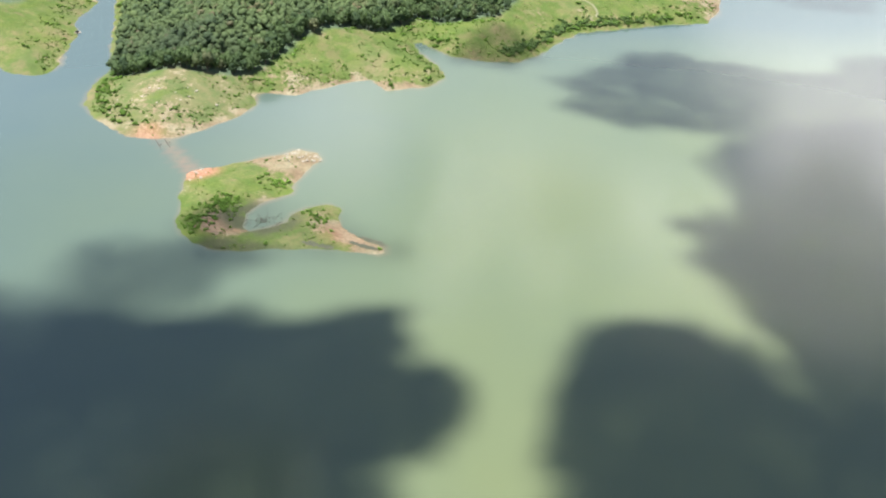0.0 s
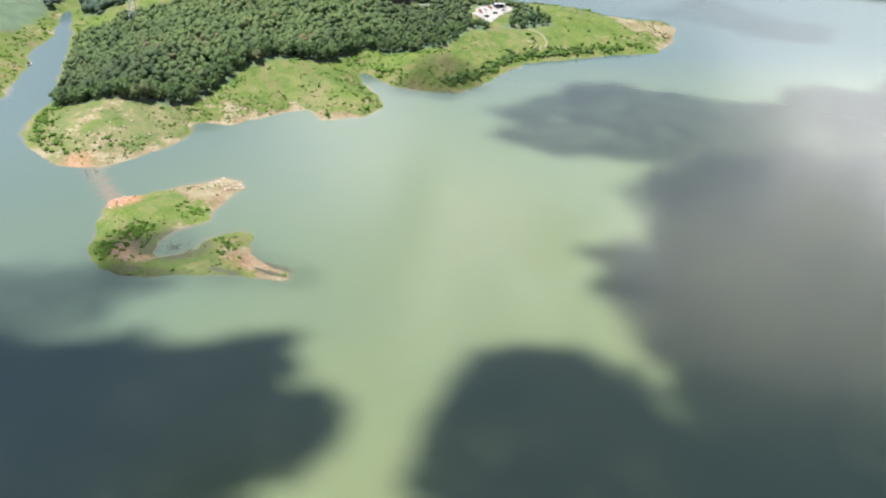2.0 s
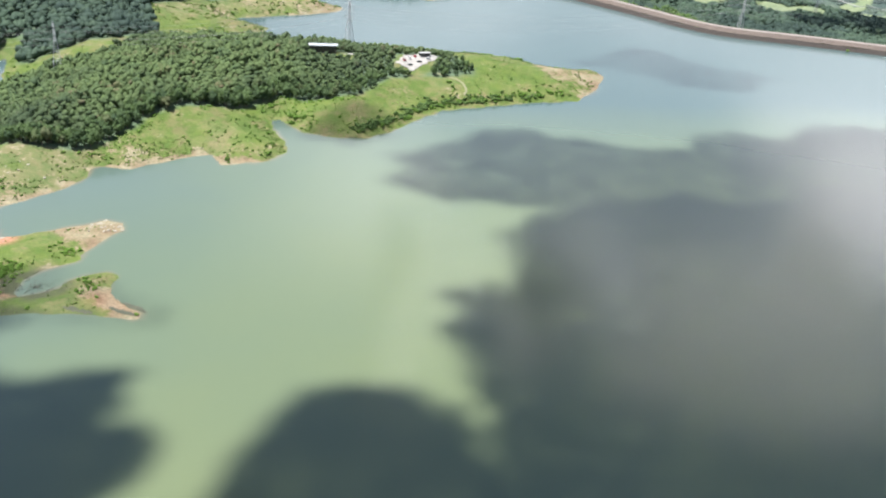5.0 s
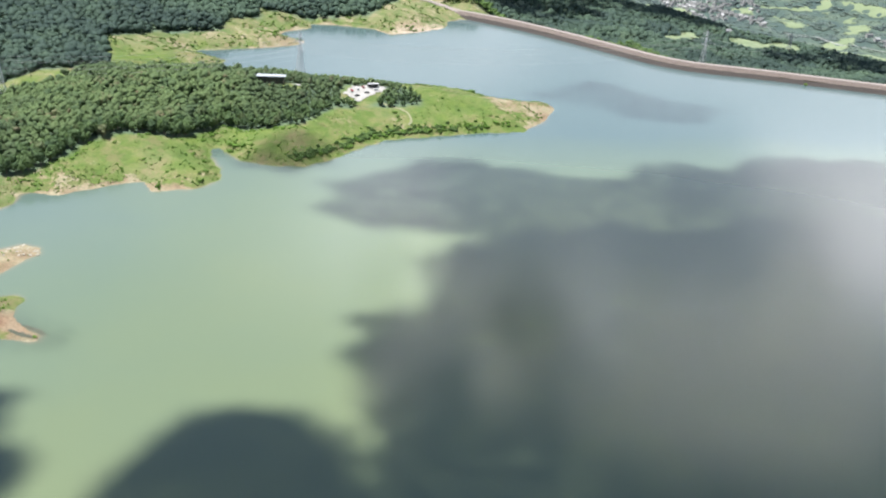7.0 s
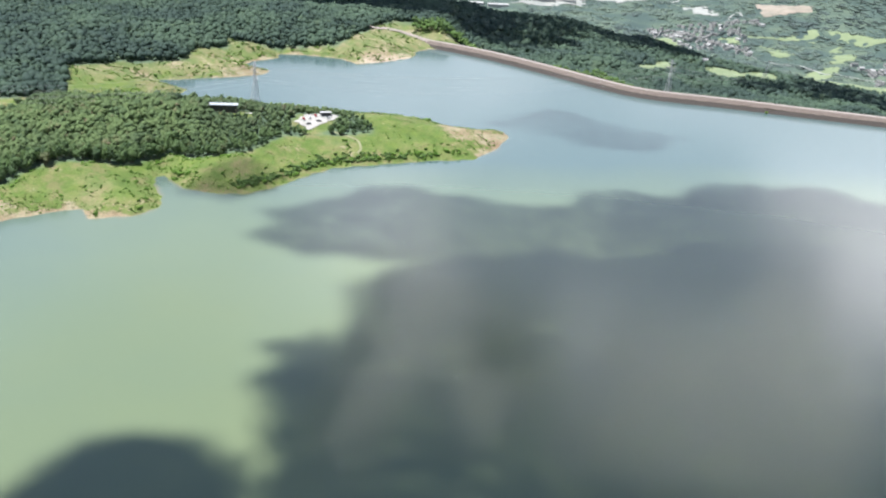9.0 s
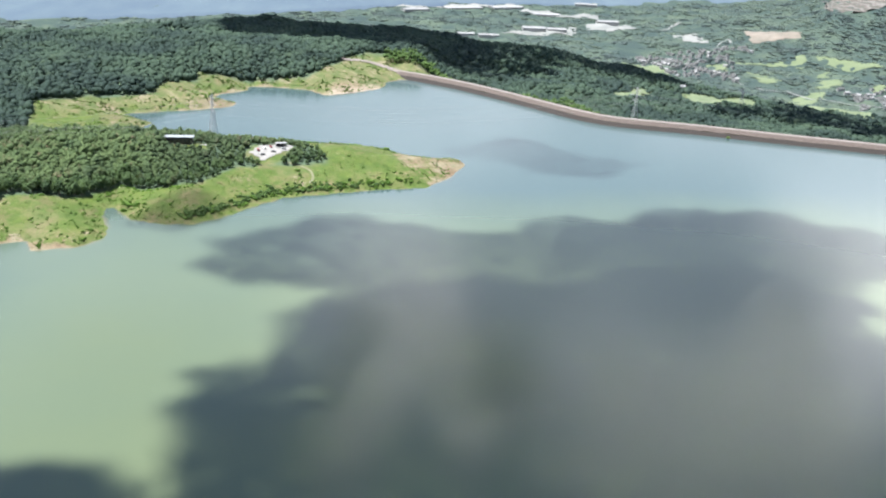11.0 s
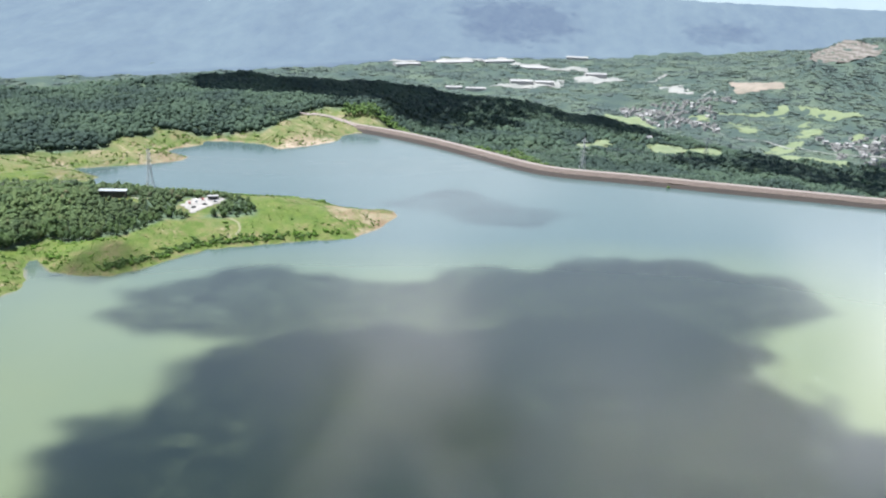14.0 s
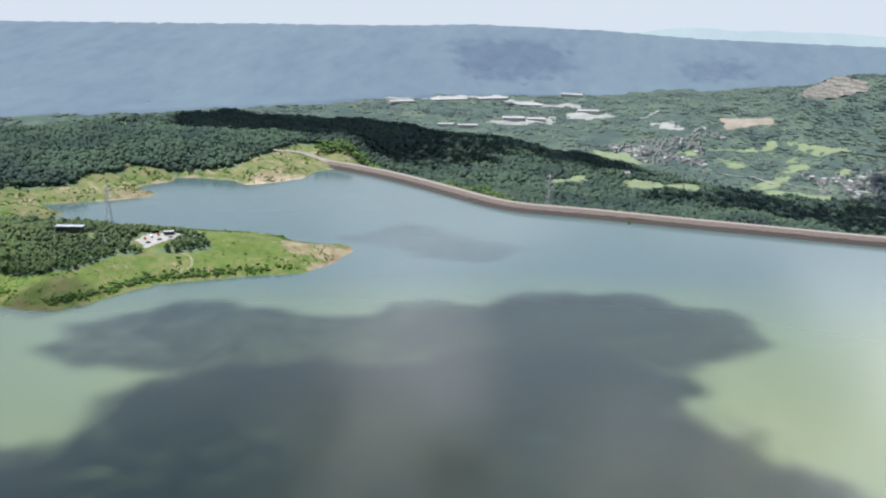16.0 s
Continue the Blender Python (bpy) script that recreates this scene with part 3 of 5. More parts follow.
wxs, wys = grid_axis(-320, 260, 5.0, -700, 1500, 1.015), grid_axis(366, 1290, 5.0, -760, 1300)
WX, WY = np.meshgrid(wxs, wys)
lake_d = signed(LAKE, WX, WY)
water_me = grid_mesh("water", wxs, wys, np.zeros(WX.shape), lake_d > -9)
wd = -shore_distance(WX, WY)
wd = np.minimum(wd, 0.6 + 0.55 * edge_distance(BAR, WX, WY, False))
wd = np.where(edge_distance(DAM_FOOT, WX, WY, False) < 90, 20.0, wd)
add_attr(water_me, "depth", wd * 0.35)
add_attr(water_me, "silt", np.minimum(0.56 + 0.0020 * np.minimum(WX - 20, 0) + 0.0008 * np.maximum(WX - 20, 0) - 0.0007 * (WY - 480), 0.74) - 0.85 * smooth(560, 980, WY))
add_attr(water_me, "bar", smooth(6.5, 0.5, 1.6 * rough_field(34, WX, WY, 14, 2) + edge_distance(BAR, WX, WY, False)))
water = tagged(new("water", water_me), "calm silty green reservoir water", "water", kind="structure")
water_me.materials.append(WATER)


# ---- dam ----
def offset_line(line, d):
    p = np.array(line, float)
    t = np.gradient(p, axis=0)
    t /= np.linalg.norm(t, axis=1)[:, None]
    return p + d * np.stack([t[:, 1], -t[:, 0]], 1)


def resample(line, step):
    p = np.array(line, float)
    s = np.r_[0, np.cumsum(np.linalg.norm(np.diff(p, axis=0), axis=1))]
    u = np.arange(0, s[-1], step)
    return np.stack([np.interp(u, s, p[:, 0]), np.interp(u, s, p[:, 1])], 1)


def smooth_line(line, step, rounds=40):
    p = resample(line, step)
    for _ in range(rounds):
        p[1:-1] = 0.5 * p[1:-1] + 0.25 * (p[:-2] + p[2:])
    return p


def sweep(name, line, section, seed=0, jitter=0.0):
    """A strip of quads along the line through the section's (offset, height) points."""
    rows = []
    rng = np.random.default_rng(seed)
    for d, z in section:
        q = offset_line(line, d)
        rows.append(np.c_[q, np.full(len(q), z) + rng.normal(0, jitter, len(q))])
    v = np.stack(rows, 1)
    n, m = v.shape[:2]
    i = (np.arange(n - 1)[:, None] * m + np.arange(m - 1)[None]).reshape(-1)
    return raw_mesh(name, v.reshape(-1, 3), np.stack([i, i + 1, i + m + 1, i + m], -1))


def part(name, me, mat, parent=None, label=""):
    ob = new(name, me)
    if mat is not None:
        me.materials.append(mat)
    if parent is not None:
        ob.parent = parent
    if label:
        ob["label"] = label
    return ob


dam_line = smooth_line(DAM_FOOT + [(86, 1257)], 6.0)[::-1]
dam = tagged(new("dam"), "long rockfill dam with a pale crest road", "dam", kind="structure")
part("waterline_band", sweep("waterline_band", dam_line, [(6, -4), (-1, 0.3), (-4, 1.9), (-7.5, 3.8)], 1, 0.2), WET_ROCK, dam, "dark wet riprap along the waterline")
part("upstream_face", sweep("upstream_face", dam_line, [(-7.5, 3.85), (-10, 5.2), (-13, 6.8)], 3, 0.2), RIPRAP, dam, "pinkish grey riprap face")
part("crest", sweep("crest", dam_line, [(-13, 6.85), (-13.2, 7.6), (-14.2, 7.6), (-14.6, 7.0), (-22.5, 7.0), (-23.5, 6.6)]), ROAD, dam, "pale gravel crest road")
part("downstream_face", sweep("downstream_face", dam_line, [(-23.5, 6.6), (-46, -7), (-75, -20)], 2, 0.3), GROUND, dam)
road_line = smooth_line([(112, 1262), (92, 1270), (64, 1274), (39, 1267), (15, 1259), (-20, 1262), (-70, 1290)], 4.0, 20)
road_me = sweep("road", road_line, [(4.5, 0), (0, 0.15), (-4.5, 0)])
_co = np.empty(len(road_me.vertices) * 3, np.float32)
road_me.vertices.foreach_get("co", _co)
_co = _co.reshape(-1, 3)
_co[:, 2] += height(_co[:, 0].astype(float), _co[:, 1].astype(float)) + 0.9
road_me.vertices.foreach_set("co", _co.ravel())
tagged(part("road", road_me, ROAD), "pale gravel road from the dam into the trees", "road", kind="structure")


# ---- clouds: they stand between sun and lake ----
def ico(level):
    bm = bmesh.new()
    bmesh.ops.create_icosphere(bm, subdivisions=level, radius=1.0)
    v = np.array([p.co[:] for p in bm.verts])
    f = np.array([[p.index for p in q.verts] for q in bm.faces])
    bm.free()
    return v, f


ICO1, ICO2 = ico(1), ico(2)
OCTA = np.array([(1, 0, 0), (-1, 0, 0), (0, 1, 0), (0, -1, 0), (0, 0, 1), (0, 0, -1)], float), np.array([(0, 2, 4), (2, 1, 4), (1, 3, 4), (3, 0, 4), (2, 0, 5), (1, 2, 5), (3, 1, 5), (0, 3, 5)])
CLOUD_Z = 1600.0


def cloud(shade, seed, cell=26.0, label="white cumulus cloud with a flat grey base", ragged=14.0, thin=0.0, base=CLOUD_Z, deep=0.35):
    """A heap of puffs with frayed edges that shades the given patch of the plan. thin: share of a veil that is filled."""
    rng = np.random.default_rng(seed)
    p = np.array(shade, float)
    lo, hi = p.min(0) - 40, p.max(0) + 40
    shift = SUN_WAY / SUN_WAY.z
    verts, faces, total = [], [], 0
    for size, core in ((cell, True), (cell * 0.3, False)):
        if core and thin:
            continue
        v0, f0 = ICO1 if core else OCTA
        gx, gy = np.meshgrid(np.arange(lo[0], hi[0], size * 0.55), np.arange(lo[1], hi[1], size * 0.55))
        px, py = gx + rng.normal(0, size * 0.22, gx.shape), gy + rng.normal(0, size * 0.22, gy.shape)
        d = signed(shade, px, py) + 5 + ragged * (rough_field(seed, px, py, 95, 5) + 0.3 * rough_field(seed + 1, px, py, 40, 3))
        if core:
            pick = d > size * 0.75
        else:  # the fringe thins out over a breadth that changes along the edge
            fade = ragged * (0.75 + 0.55 * rough_field(seed + 2, px, py, 140, 2))
            share = (thin or 0.97) * (1 + 0.15 * rough_field(seed + 3, px, py, 120, 4)) * smooth(-np.abs(fade) - 2, np.abs(fade) + 2, d)
            pick = share > 0.05
            if not thin:
                pick &= d < cell * 1.5
        fill = np.ones(d.shape) if core else np.sqrt(np.clip(share, 0, 2.0))
        for cx, cy, dd, ff in zip(px[pick], py[pick], d[pick], fill[pick]):
            r = size * rng.uniform(0.75, 1.2) if core else size * 0.47 * ff * rng.uniform(0.85, 1.15)
            z = base + 0.35 * r + min(max(dd, 0), 160) * rng.uniform(0.0, deep)
            bumpy = v0 * (1 + 0.2 * np.sin(5 * v0[:, [1, 2, 0]] + rng.uniform(0, 6)))
            verts.append(bumpy * r * (rng.uniform(0.8, 1.5), rng.uniform(0.7, 1.1), 0.55) + (cx + shift.x * z, cy + shift.y * z, z))
            faces.append(f0 + total)
            total += len(v0)
    ob = new("cloud", raw_mesh("cloud", np.concatenate(verts), np.concatenate(faces)))
    ob.data.materials.append(CLOUD)
    return tagged(ob, label, "cloud", "clouds over the lake", "stuff")


SHADE_WEST = [(-154, 300), (-134, 305), (-111, 306), (-90, 312), (-80, 317), (-68, 314), (-59, 314), (-46, 322), (-34, 332), (-15, 345), (-12, 339), (-19, 325), (-25, 309), (-25, 296), (-18, 288), (-9, 286), (0, 279), (8, 275), (4, 265), (-6, 257), (-14, 249), (-18, 241), (-18, 231), (-22, 179), (-164, 149), (-324, 219), (-264, 299)]
SHADE_WISP = [(-197, 327), (-166, 319), (-162, 337), (-163, 356), (-148, 365), (-124, 369), (-120, 387), (-117, 399), (-105, 377), (-84, 366), (-102, 349), (-109, 338), (-123, 328), (-136, 315), (-136, 303), (-157, 299), (-227, 297)]
SHADE_LOCK = [(-104, 308), (-96, 320), (-82, 323), (-61, 318), (-59, 309), (-91, 302)]
SHADE_MID = [(50, 155), (54, 215), (56, 242), (56, 252), (49, 265), (47, 281), (52, 295), (60, 311), (72, 329), (88, 339), (103, 338), (117, 336), (130, 327), (140, 316), (146, 303), (162, 290), (202, 280), (302, 290), (422, 320), (422, 150)]
SHADE_EAST = [(150, 230), (158, 290), (163, 316), (158, 336), (151, 350), (148, 362), (142, 376), (135, 391), (136, 412), (145, 438), (152, 475), (167, 502), (170, 525), (176, 541), (191, 560), (236, 574), (279, 590), (320, 602), (370, 626), (430, 648), (498, 632), (512, 610), (503, 583), (522, 549), (543, 533), (550, 512), (584, 480), (640, 430), (680, 300), (420, 200)]
SHADE_NORTH = [(200, 567), (172, 568), (139, 565), (104, 568), (71, 582), (87, 605), (71, 623), (100, 650), (127, 687), (161, 701), (197, 688), (229, 677), (254, 679), (284, 692), (303, 724), (330, 733), (370, 732), (392, 764), (442, 782), (491, 791), (515, 775), (569, 763), (587, 697), (538, 648), (510, 590), (400, 560), (300, 540), (230, 540)]
SHADE_CORE = [(320, 640), (330, 705), (375, 722), (400, 752), (445, 770), (490, 776), (540, 740), (555, 695), (520, 640), (440, 600)]
SHADE_ISLAND = [(-112, 410), (-92, 418), (-80, 408), (-60, 412), (-46, 402), (-20, 390), (-22, 378), (-60, 374), (-100, 366), (-130, 372), (-122, 392)]
SHADE_POINT = [(3, 648), (12, 684), (31, 700), (54, 693), (53, 666), (32, 643)]
SHADE_FAR = [(224, 913), (266, 982), (326, 938), (391, 910), (361, 860), (305, 870)]
SHADE_RIDGE = [(140, 1365), (185, 1385), (235, 1405), (250, 1550), (285, 1625), (325, 1727), (389, 1690), (439, 1630), (488, 1660), (560, 1800), (480, 1950), (200, 2080), (120, 2060)]
SHADE_CREST = [(-259, 1635), (-191, 1480), (-66, 1405), (25, 1375), (114, 1355), (150, 1385), (160, 1600), (170, 2070), (-150, 2080), (-260, 1900)]
SHADE_HEART = [(380, 1700), (439, 1640), (488, 1665), (560, 1800), (520, 1940), (400, 1930)]
SHADE_FLANK = [(-72, 4060), (110, 4170), (302, 4220), (400, 4080), (386, 3950), (167, 3800), (-14, 3800)]
SHADE_SPUR = [(860, 4080), (1000, 4130), (1116, 4090), (1120, 3957), (883, 3942)]
SHADE_SLOPE = [(690, 1960), (660, 1800), (700, 1690), (640, 1600), (540, 1440), (645, 1440), (690, 1410), (800, 1400), (900, 1385), (1020, 1390), (1140, 1600), (1190, 2200), (1100, 2290), (1050, 2130), (950, 1940), (800, 1900)]
cloud(SHADE_WEST, 41, 18.0, ragged=10.0, thin=2.0)
cloud(SHADE_WISP, 42, 16.0, "thin wisp of white cloud", 10.0, 0.62)
cloud(SHADE_LOCK, 51, 24.0, "thin wisp of white cloud", 6.0, 0.7)
cloud(SHADE_ISLAND, 48, 24.0, "thin wisp of white cloud", 6.0, 0.16)
cloud(SHADE_MID, 43, 18.0, ragged=9.0, thin=1.8)
cloud(SHADE_EAST, 44, 18.0, thin=1.6)
cloud(SHADE_NORTH, 50, 17.0, "thin white veil of cloud", 9.0, 0.84)
cloud(SHADE_CORE, 52, 18.0, "thin white veil of cloud", 14.0, 0.55)
cloud(SHADE_POINT, 45, 15.0, "small white puff of cloud", 9.0, 0.45)
cloud(SHADE_FAR, 46, 26.0, "thin wisp of white cloud", 14.0, 0.3)
# low heaps beyond the dam, mirrored in the lake
cloud(SHADE_RIDGE, 47, 70.0, "low white cumulus cloud lit from above", 42.0, 0.95, 700.0, 0.25)
cloud(SHADE_CREST, 54, 60.0, ragged=26.0)
cloud(SHADE_FLANK, 55, 34.0, "small thin white cloud over the mountain", 80.0, 0.4)
cloud(SHADE_SPUR, 56, 34.0, "small thin white cloud over the mountain", 60.0, 0.3)
cloud(SHADE_HEART, 53, 60.0, "thick grey heart of a cumulus cloud", 50.0, 0.0, 720.0, 1.0)
cloud(SHADE_SLOPE, 49, 70.0, "low white cumulus cloud lit from above", 42.0, 0.95, 700.0, 0.25)


# ---- woods ----
def crown_template(seed, lumps, level, spread=0.62, tall=0.85, sprays=0):
    """An uneven crown: a core, clumps of leaves of several sizes round it, and loose sprays."""
    rng = np.random.default_rng(seed)
    verts, faces, base = [], [], 0
    stretch = rng.uniform(0.8, 1.2, 3)
    for k in range(lumps):
        a, u = rng.uniform(0, 2 * math.pi), rng.uniform(-0.5, 0.95)
        rad = spread * math.sqrt(1 - min(u * u, 0.95)) * rng.uniform(0.6, 1.15) if k else 0
        r = rng.uniform(0.2, 0.5) * min(1.0, math.sqrt(11 / lumps)) if k else 0.58
        v0, f0 = ICO2 if level == 2 or (level == 3 and not k) else ICO1
        v = v0 * r * (1 + 0.22 * np.sin(6 * v0[:, [2, 0, 1]] + rng.uniform(0, 6, 3)))
        v = v + rng.normal(0, 0.13 * r, v.shape)
        verts.append((v + (rad * math.cos(a), rad * math.sin(a), 0.62 * u if k else 0)) * stretch * (1, 1, tall))
        faces.append(f0 + base)
        base += len(v0)
    if sprays:
        way = rng.normal(0, 1, (sprays, 3))
        way /= np.linalg.norm(way, axis=1)[:, None]
        mid = way * rng.uniform(0.6, 1.05, (sprays, 1)) * stretch * (1, 1, tall)
        verts.append((mid[:, None] + rng.normal(0, 0.13, (sprays, 3, 3))).reshape(-1, 3))
        faces.append(np.arange(sprays * 3).reshape(-1, 3) + base)
    return np.concatenate(verts), np.concatenate(faces)


def scatter(templates, x, y, z, size, tall, rng, owners=False):
    verts, faces, base, owner = [], [], 0, []
    kind = rng.integers(0, len(templates), len(x))
    for k, (v0, f0) in enumerate(templates):
        idx = np.where(kind == k)[0]
        if not len(idx):
            continue
        a = rng.uniform(0, 2 * math.pi, len(idx))
        c, s = np.cos(a)[:, None], np.sin(a)[:, None]
        vx = (v0[None, :, 0] * c - v0[None, :, 1] * s) * size[idx, None] + x[idx, None]
        vy = (v0[None, :, 0] * s + v0[None, :, 1] * c) * size[idx, None] + y[idx, None]
        vz = v0[None, :, 2] * size[idx, None] * tall[idx, None] + z[idx, None]
        verts.append(np.stack([vx, vy, vz], -1).reshape(-1, 3))
        faces.append((f0[None] + (np.arange(len(idx)) * len(v0))[:, None, None] + base).reshape(-1, 3))
        base += len(idx) * len(v0)
        owner.append(np.repeat(idx, len(v0)))
    out = np.concatenate(verts), np.concatenate(faces)
    return (*out, np.concatenate(owner)) if owners else out


def spots(seed, x0, x1, y0, y1, gap):
    rng = np.random.default_rng(seed)
    gx, gy = np.meshgrid(np.arange(x0, x1, gap), np.arange(y0, y1, gap * 0.87))
    gx[1::2] += gap / 2
    return (gx + rng.uniform(-0.36, 0.36, gx.shape) * gap).ravel(), (gy + rng.uniform(-0.36, 0.36, gy.shape) * gap).ravel()


def young(x, y):
    """Trees near the car park are younger and smaller."""
    return np.where(y < 870, np.interp(x, [-40, 30], [1.0, 0.62]), 1.0)


def wood_stuff(name, label, x, y, templates, radius, mat, seed, lift=1.0, squash=1.0, uneven=2.75):
    rng = np.random.default_rng(seed)
    low = young(x, y)
    size = radius * rng.uniform(0.62, 1.38, len(x)) * low * (1 + 0.15 * rough_field(seed, x, y, 60, 2))
    z = height(x, y) + rng.uniform(8.25 - uneven, 8.25 + uneven, len(x)) * radius / 4 * low * lift
    v, f, owner = scatter(templates, x, y, z, size, squash * rng.uniform(0.9, 1.35, len(x)), rng, True)
    ob = new(name, raw_mesh(name, v, f))
    add_attr(ob.data, "tone", rng.random(len(x))[owner])
    ob.data.materials.append(mat)
    return tagged(ob, label, "trees", kind="stuff")


NEAR_CROWNS = [crown_template(60 + k, 9 + k % 3, 3, 0.56, 0.95, sprays=14) for k in range(8)]
MID_CROWNS = [crown_template(170 + k, 3, 1, 0.56, sprays=3) for k in range(8)]
FAR_CROWNS = [crown_template(180 + k, 2, 1, 0.5) for k in range(8)]
LONE_TREES = 290  # trees along the front of the point's wood, each a thing of its own
wx, wy = spots(51, -262, 130, 545, 870, 5.0)
keep = (wooded(wx, wy) > 0.5) & inside(POINT_WOOD, wx, wy)
wx, wy = wx[keep], wy[keep]
front = np.argsort(edge_distance(POINT_WOOD[:17], wx, wy, False) + 0.02 * (wy - 550))
lone, rest = front[:LONE_TREES], front[LONE_TREES:]
wood_stuff("point_wood", "dense dark green deciduous wood on the lake point", wx[rest], wy[rest], NEAR_CROWNS, 3.9, LEAF_WOOD, 52, 0.55, 1.05, 3.4)
x, y = spots(53, -900, 1000, 640, 1350, 6.8)
keep = (wooded(x, y) > 0.5) & inside(FAR_WOOD, x, y) & (x > -0.53 * y + 90) & (shore_distance(x, y) > 5)
wood_stuff("mainland_wood", "dense green deciduous wood on the mainland", x[keep], y[keep], MID_CROWNS, 6.0, LEAF_FAR_HAZED, 54, 0.34, 0.95, 2.2)
x, y = spots(57, 80, 1100, 980, 1330, 5.2)
behind_dam = edge_distance(DAM_FOOT, x, y, False)
keep = (behind_dam > 44) & (behind_dam < 78) & (y > np.interp(x, [p[0] for p in DAM_FOOT[::-1]], [p[1] for p in DAM_FOOT[::-1]]))
wood_stuff("dam_belt", "belt of bright green young trees behind the dam", x[keep], y[keep], MID_CROWNS, 3.6, LEAF_BELT, 58)
x, y = spots(55, -1250, 1400, 1350, 2150, 9.8)
keep = (wooded(x, y) > 0.5) & inside(FAR_WOOD, x, y) & (x > -0.53 * y + 90)
wood_stuff("hill_wood", "green deciduous wood covering the hills", x[keep], y[keep], FAR_CROWNS, 8.8, LEAF_FAR_HAZED, 56, 0.12, 0.7, 2.4)


def tapered(p, q, r0, r1, sides=6):
    """Vertices and faces of a tapered round bar from p to q."""
    p, q = Vector(p), Vector(q)
    turn = (q - p).to_track_quat("Z", "Y").to_matrix()
    ring = [Vector((math.cos(a), math.sin(a), 0)) for a in np.linspace(0, 2 * math.pi, sides, endpoint=False)]
    v = [p + turn @ (c * r0) for c in ring] + [q + turn @ (c * r1) for c in ring]
    f = [(k, (k + 1) % sides, (k + 1) % sides + sides, k + sides) for k in range(sides)]
    return np.array([c[:] for c in v]), np.array(f)


def joined(pieces):
    verts, faces, base = [], [], 0
    for v, f in pieces:
        verts.append(v)
        faces.append(f + base)
        base += len(v)
    return np.concatenate(verts), np.concatenate(faces)


def leaf_sprays(seed, count, reach, tall):
    """Small ragged triangles of foliage over the crown."""
    rng = np.random.default_rng(seed)
    way = rng.normal(0, 1, (count, 3))
    way /= np.linalg.norm(way, axis=1)[:, None]
    mid = way * rng.uniform(0.72, 1.08, (count, 1)) * reach * (1, 1, tall)
    v = (mid[:, None] + rng.normal(0, 0.12 * reach, (count, 3, 3))).reshape(-1, 3)
    return v, np.arange(count * 3).reshape(-1, 3)


def make_tree(seed):
    rng = np.random.default_rng(seed)
    tree = new("tree")
    lift = rng.uniform(4.8, 6.4)
    limbs = [tapered((0, 0, -0.6), (0.1, 0.05, lift - 1.0), 0.34, 0.2)]
    for _ in range(5):
        a, h = rng.uniform(0, 6.28), rng.uniform(0.45, 0.8) * lift
        limbs.append(tapered((0, 0, h), (2.1 * math.cos(a), 2.1 * math.sin(a), h + rng.uniform(1.2, 2.4)), 0.13, 0.05, 5))
    part("trunk", raw_mesh("trunk", *joined(limbs)), BARK, tree)
    v, f = crown_template(seed + 300, 14, 3, 0.58, 0.95)
    sv, sf = leaf_sprays(seed + 5, 90, 0.95, 0.95)
    v, f = joined([(v, f), (sv, sf)])
    part("crown", raw_mesh("crown", v * (4.1, 4.1, 4.6) + (0, 0, lift), f), LEAF_TREE, tree)
    return tagged(tree, "leafy green deciduous tree at the wood's edge", "tree", "trees along the wood's edge")


rng = np.random.default_rng(77)
tree_kinds = [make_tree(400 + k) for k in range(6)]
tree_z = height(wx[lone], wy[lone])
for k, (tx, ty, tz) in enumerate(zip(wx[lone], wy[lone], tree_z)):
    s = rng.uniform(0.7, 1.2) * float(young(np.array([tx]), np.array([ty]))[0])
    m = pose(tx, ty, tz, 0, 0, rng.uniform(0, 360)) @ Matrix.Diagonal((s, s, s * rng.uniform(0.85, 1.15), 1))
    if k < 6:
        tree_kinds[k].matrix_basis = m
    else:
        t = copy_thing(tree_kinds[k % 6], Matrix())
        t.matrix_basis = m


# ---- bushes and rocks ----
def make_bush(seed):
    rng = np.random.default_rng(seed)
    bush = new("bush")
    v, f = crown_template(seed, 7, 2, 0.7, 0.7)
    sv, sf = leaf_sprays(seed + 9, 60, 0.95, 0.7)
    part("foliage", raw_mesh("foliage", *joined([(v, f), (sv, sf)])), LEAF_BUSH, bush)
    stems = [tapered((0, 0, -0.7), (rng.uniform(-0.3, 0.3), rng.uniform(-0.3, 0.3), 0.2), 0.06, 0.03, 5) for _ in range(3)]
    part("stems", raw_mesh("stems", *joined(stems)), BARK, bush)
    return tagged(bush, "rounded green bush on the grassy shore", "bush", "bushes on the shore")


def shore_spots(seed, count, near, far, clump):
    """Spots on open land between two distances from the water, in clumps."""
    rng = np.random.default_rng(seed)
    sx, sy = rng.uniform(-300, 240, 60000), rng.uniform(368, 1200, 60000)
    d = shore_distance(sx, sy)
    ok = (d > near) & (d < far) & (wooded(sx, sy) < 0.3) & (rough_field(seed, sx, sy, 34, 3) > clump) & (sx > -0.5 * sy)
    idx = np.where(ok)[0][:count]
    return sx[idx], sy[idx], height(sx[idx], sy[idx])


def toned_mesh(name, v, f, owner):
    """One mesh of many plants, with a tone of its own for each plant."""
    me = raw_mesh(name, v, f)
    add_attr(me, "tone", np.random.default_rng(len(v)).random(owner.max() + 1)[owner])
    return me


bush_kinds = [make_bush(500 + k) for k in range(5)]
rng = np.random.default_rng(90)
bx1, by1, _ = shore_spots(91, 45, 2.5, 11, 0.15)
bx2, by2, _ = shore_spots(92, 36, 8, 60, 0.3)
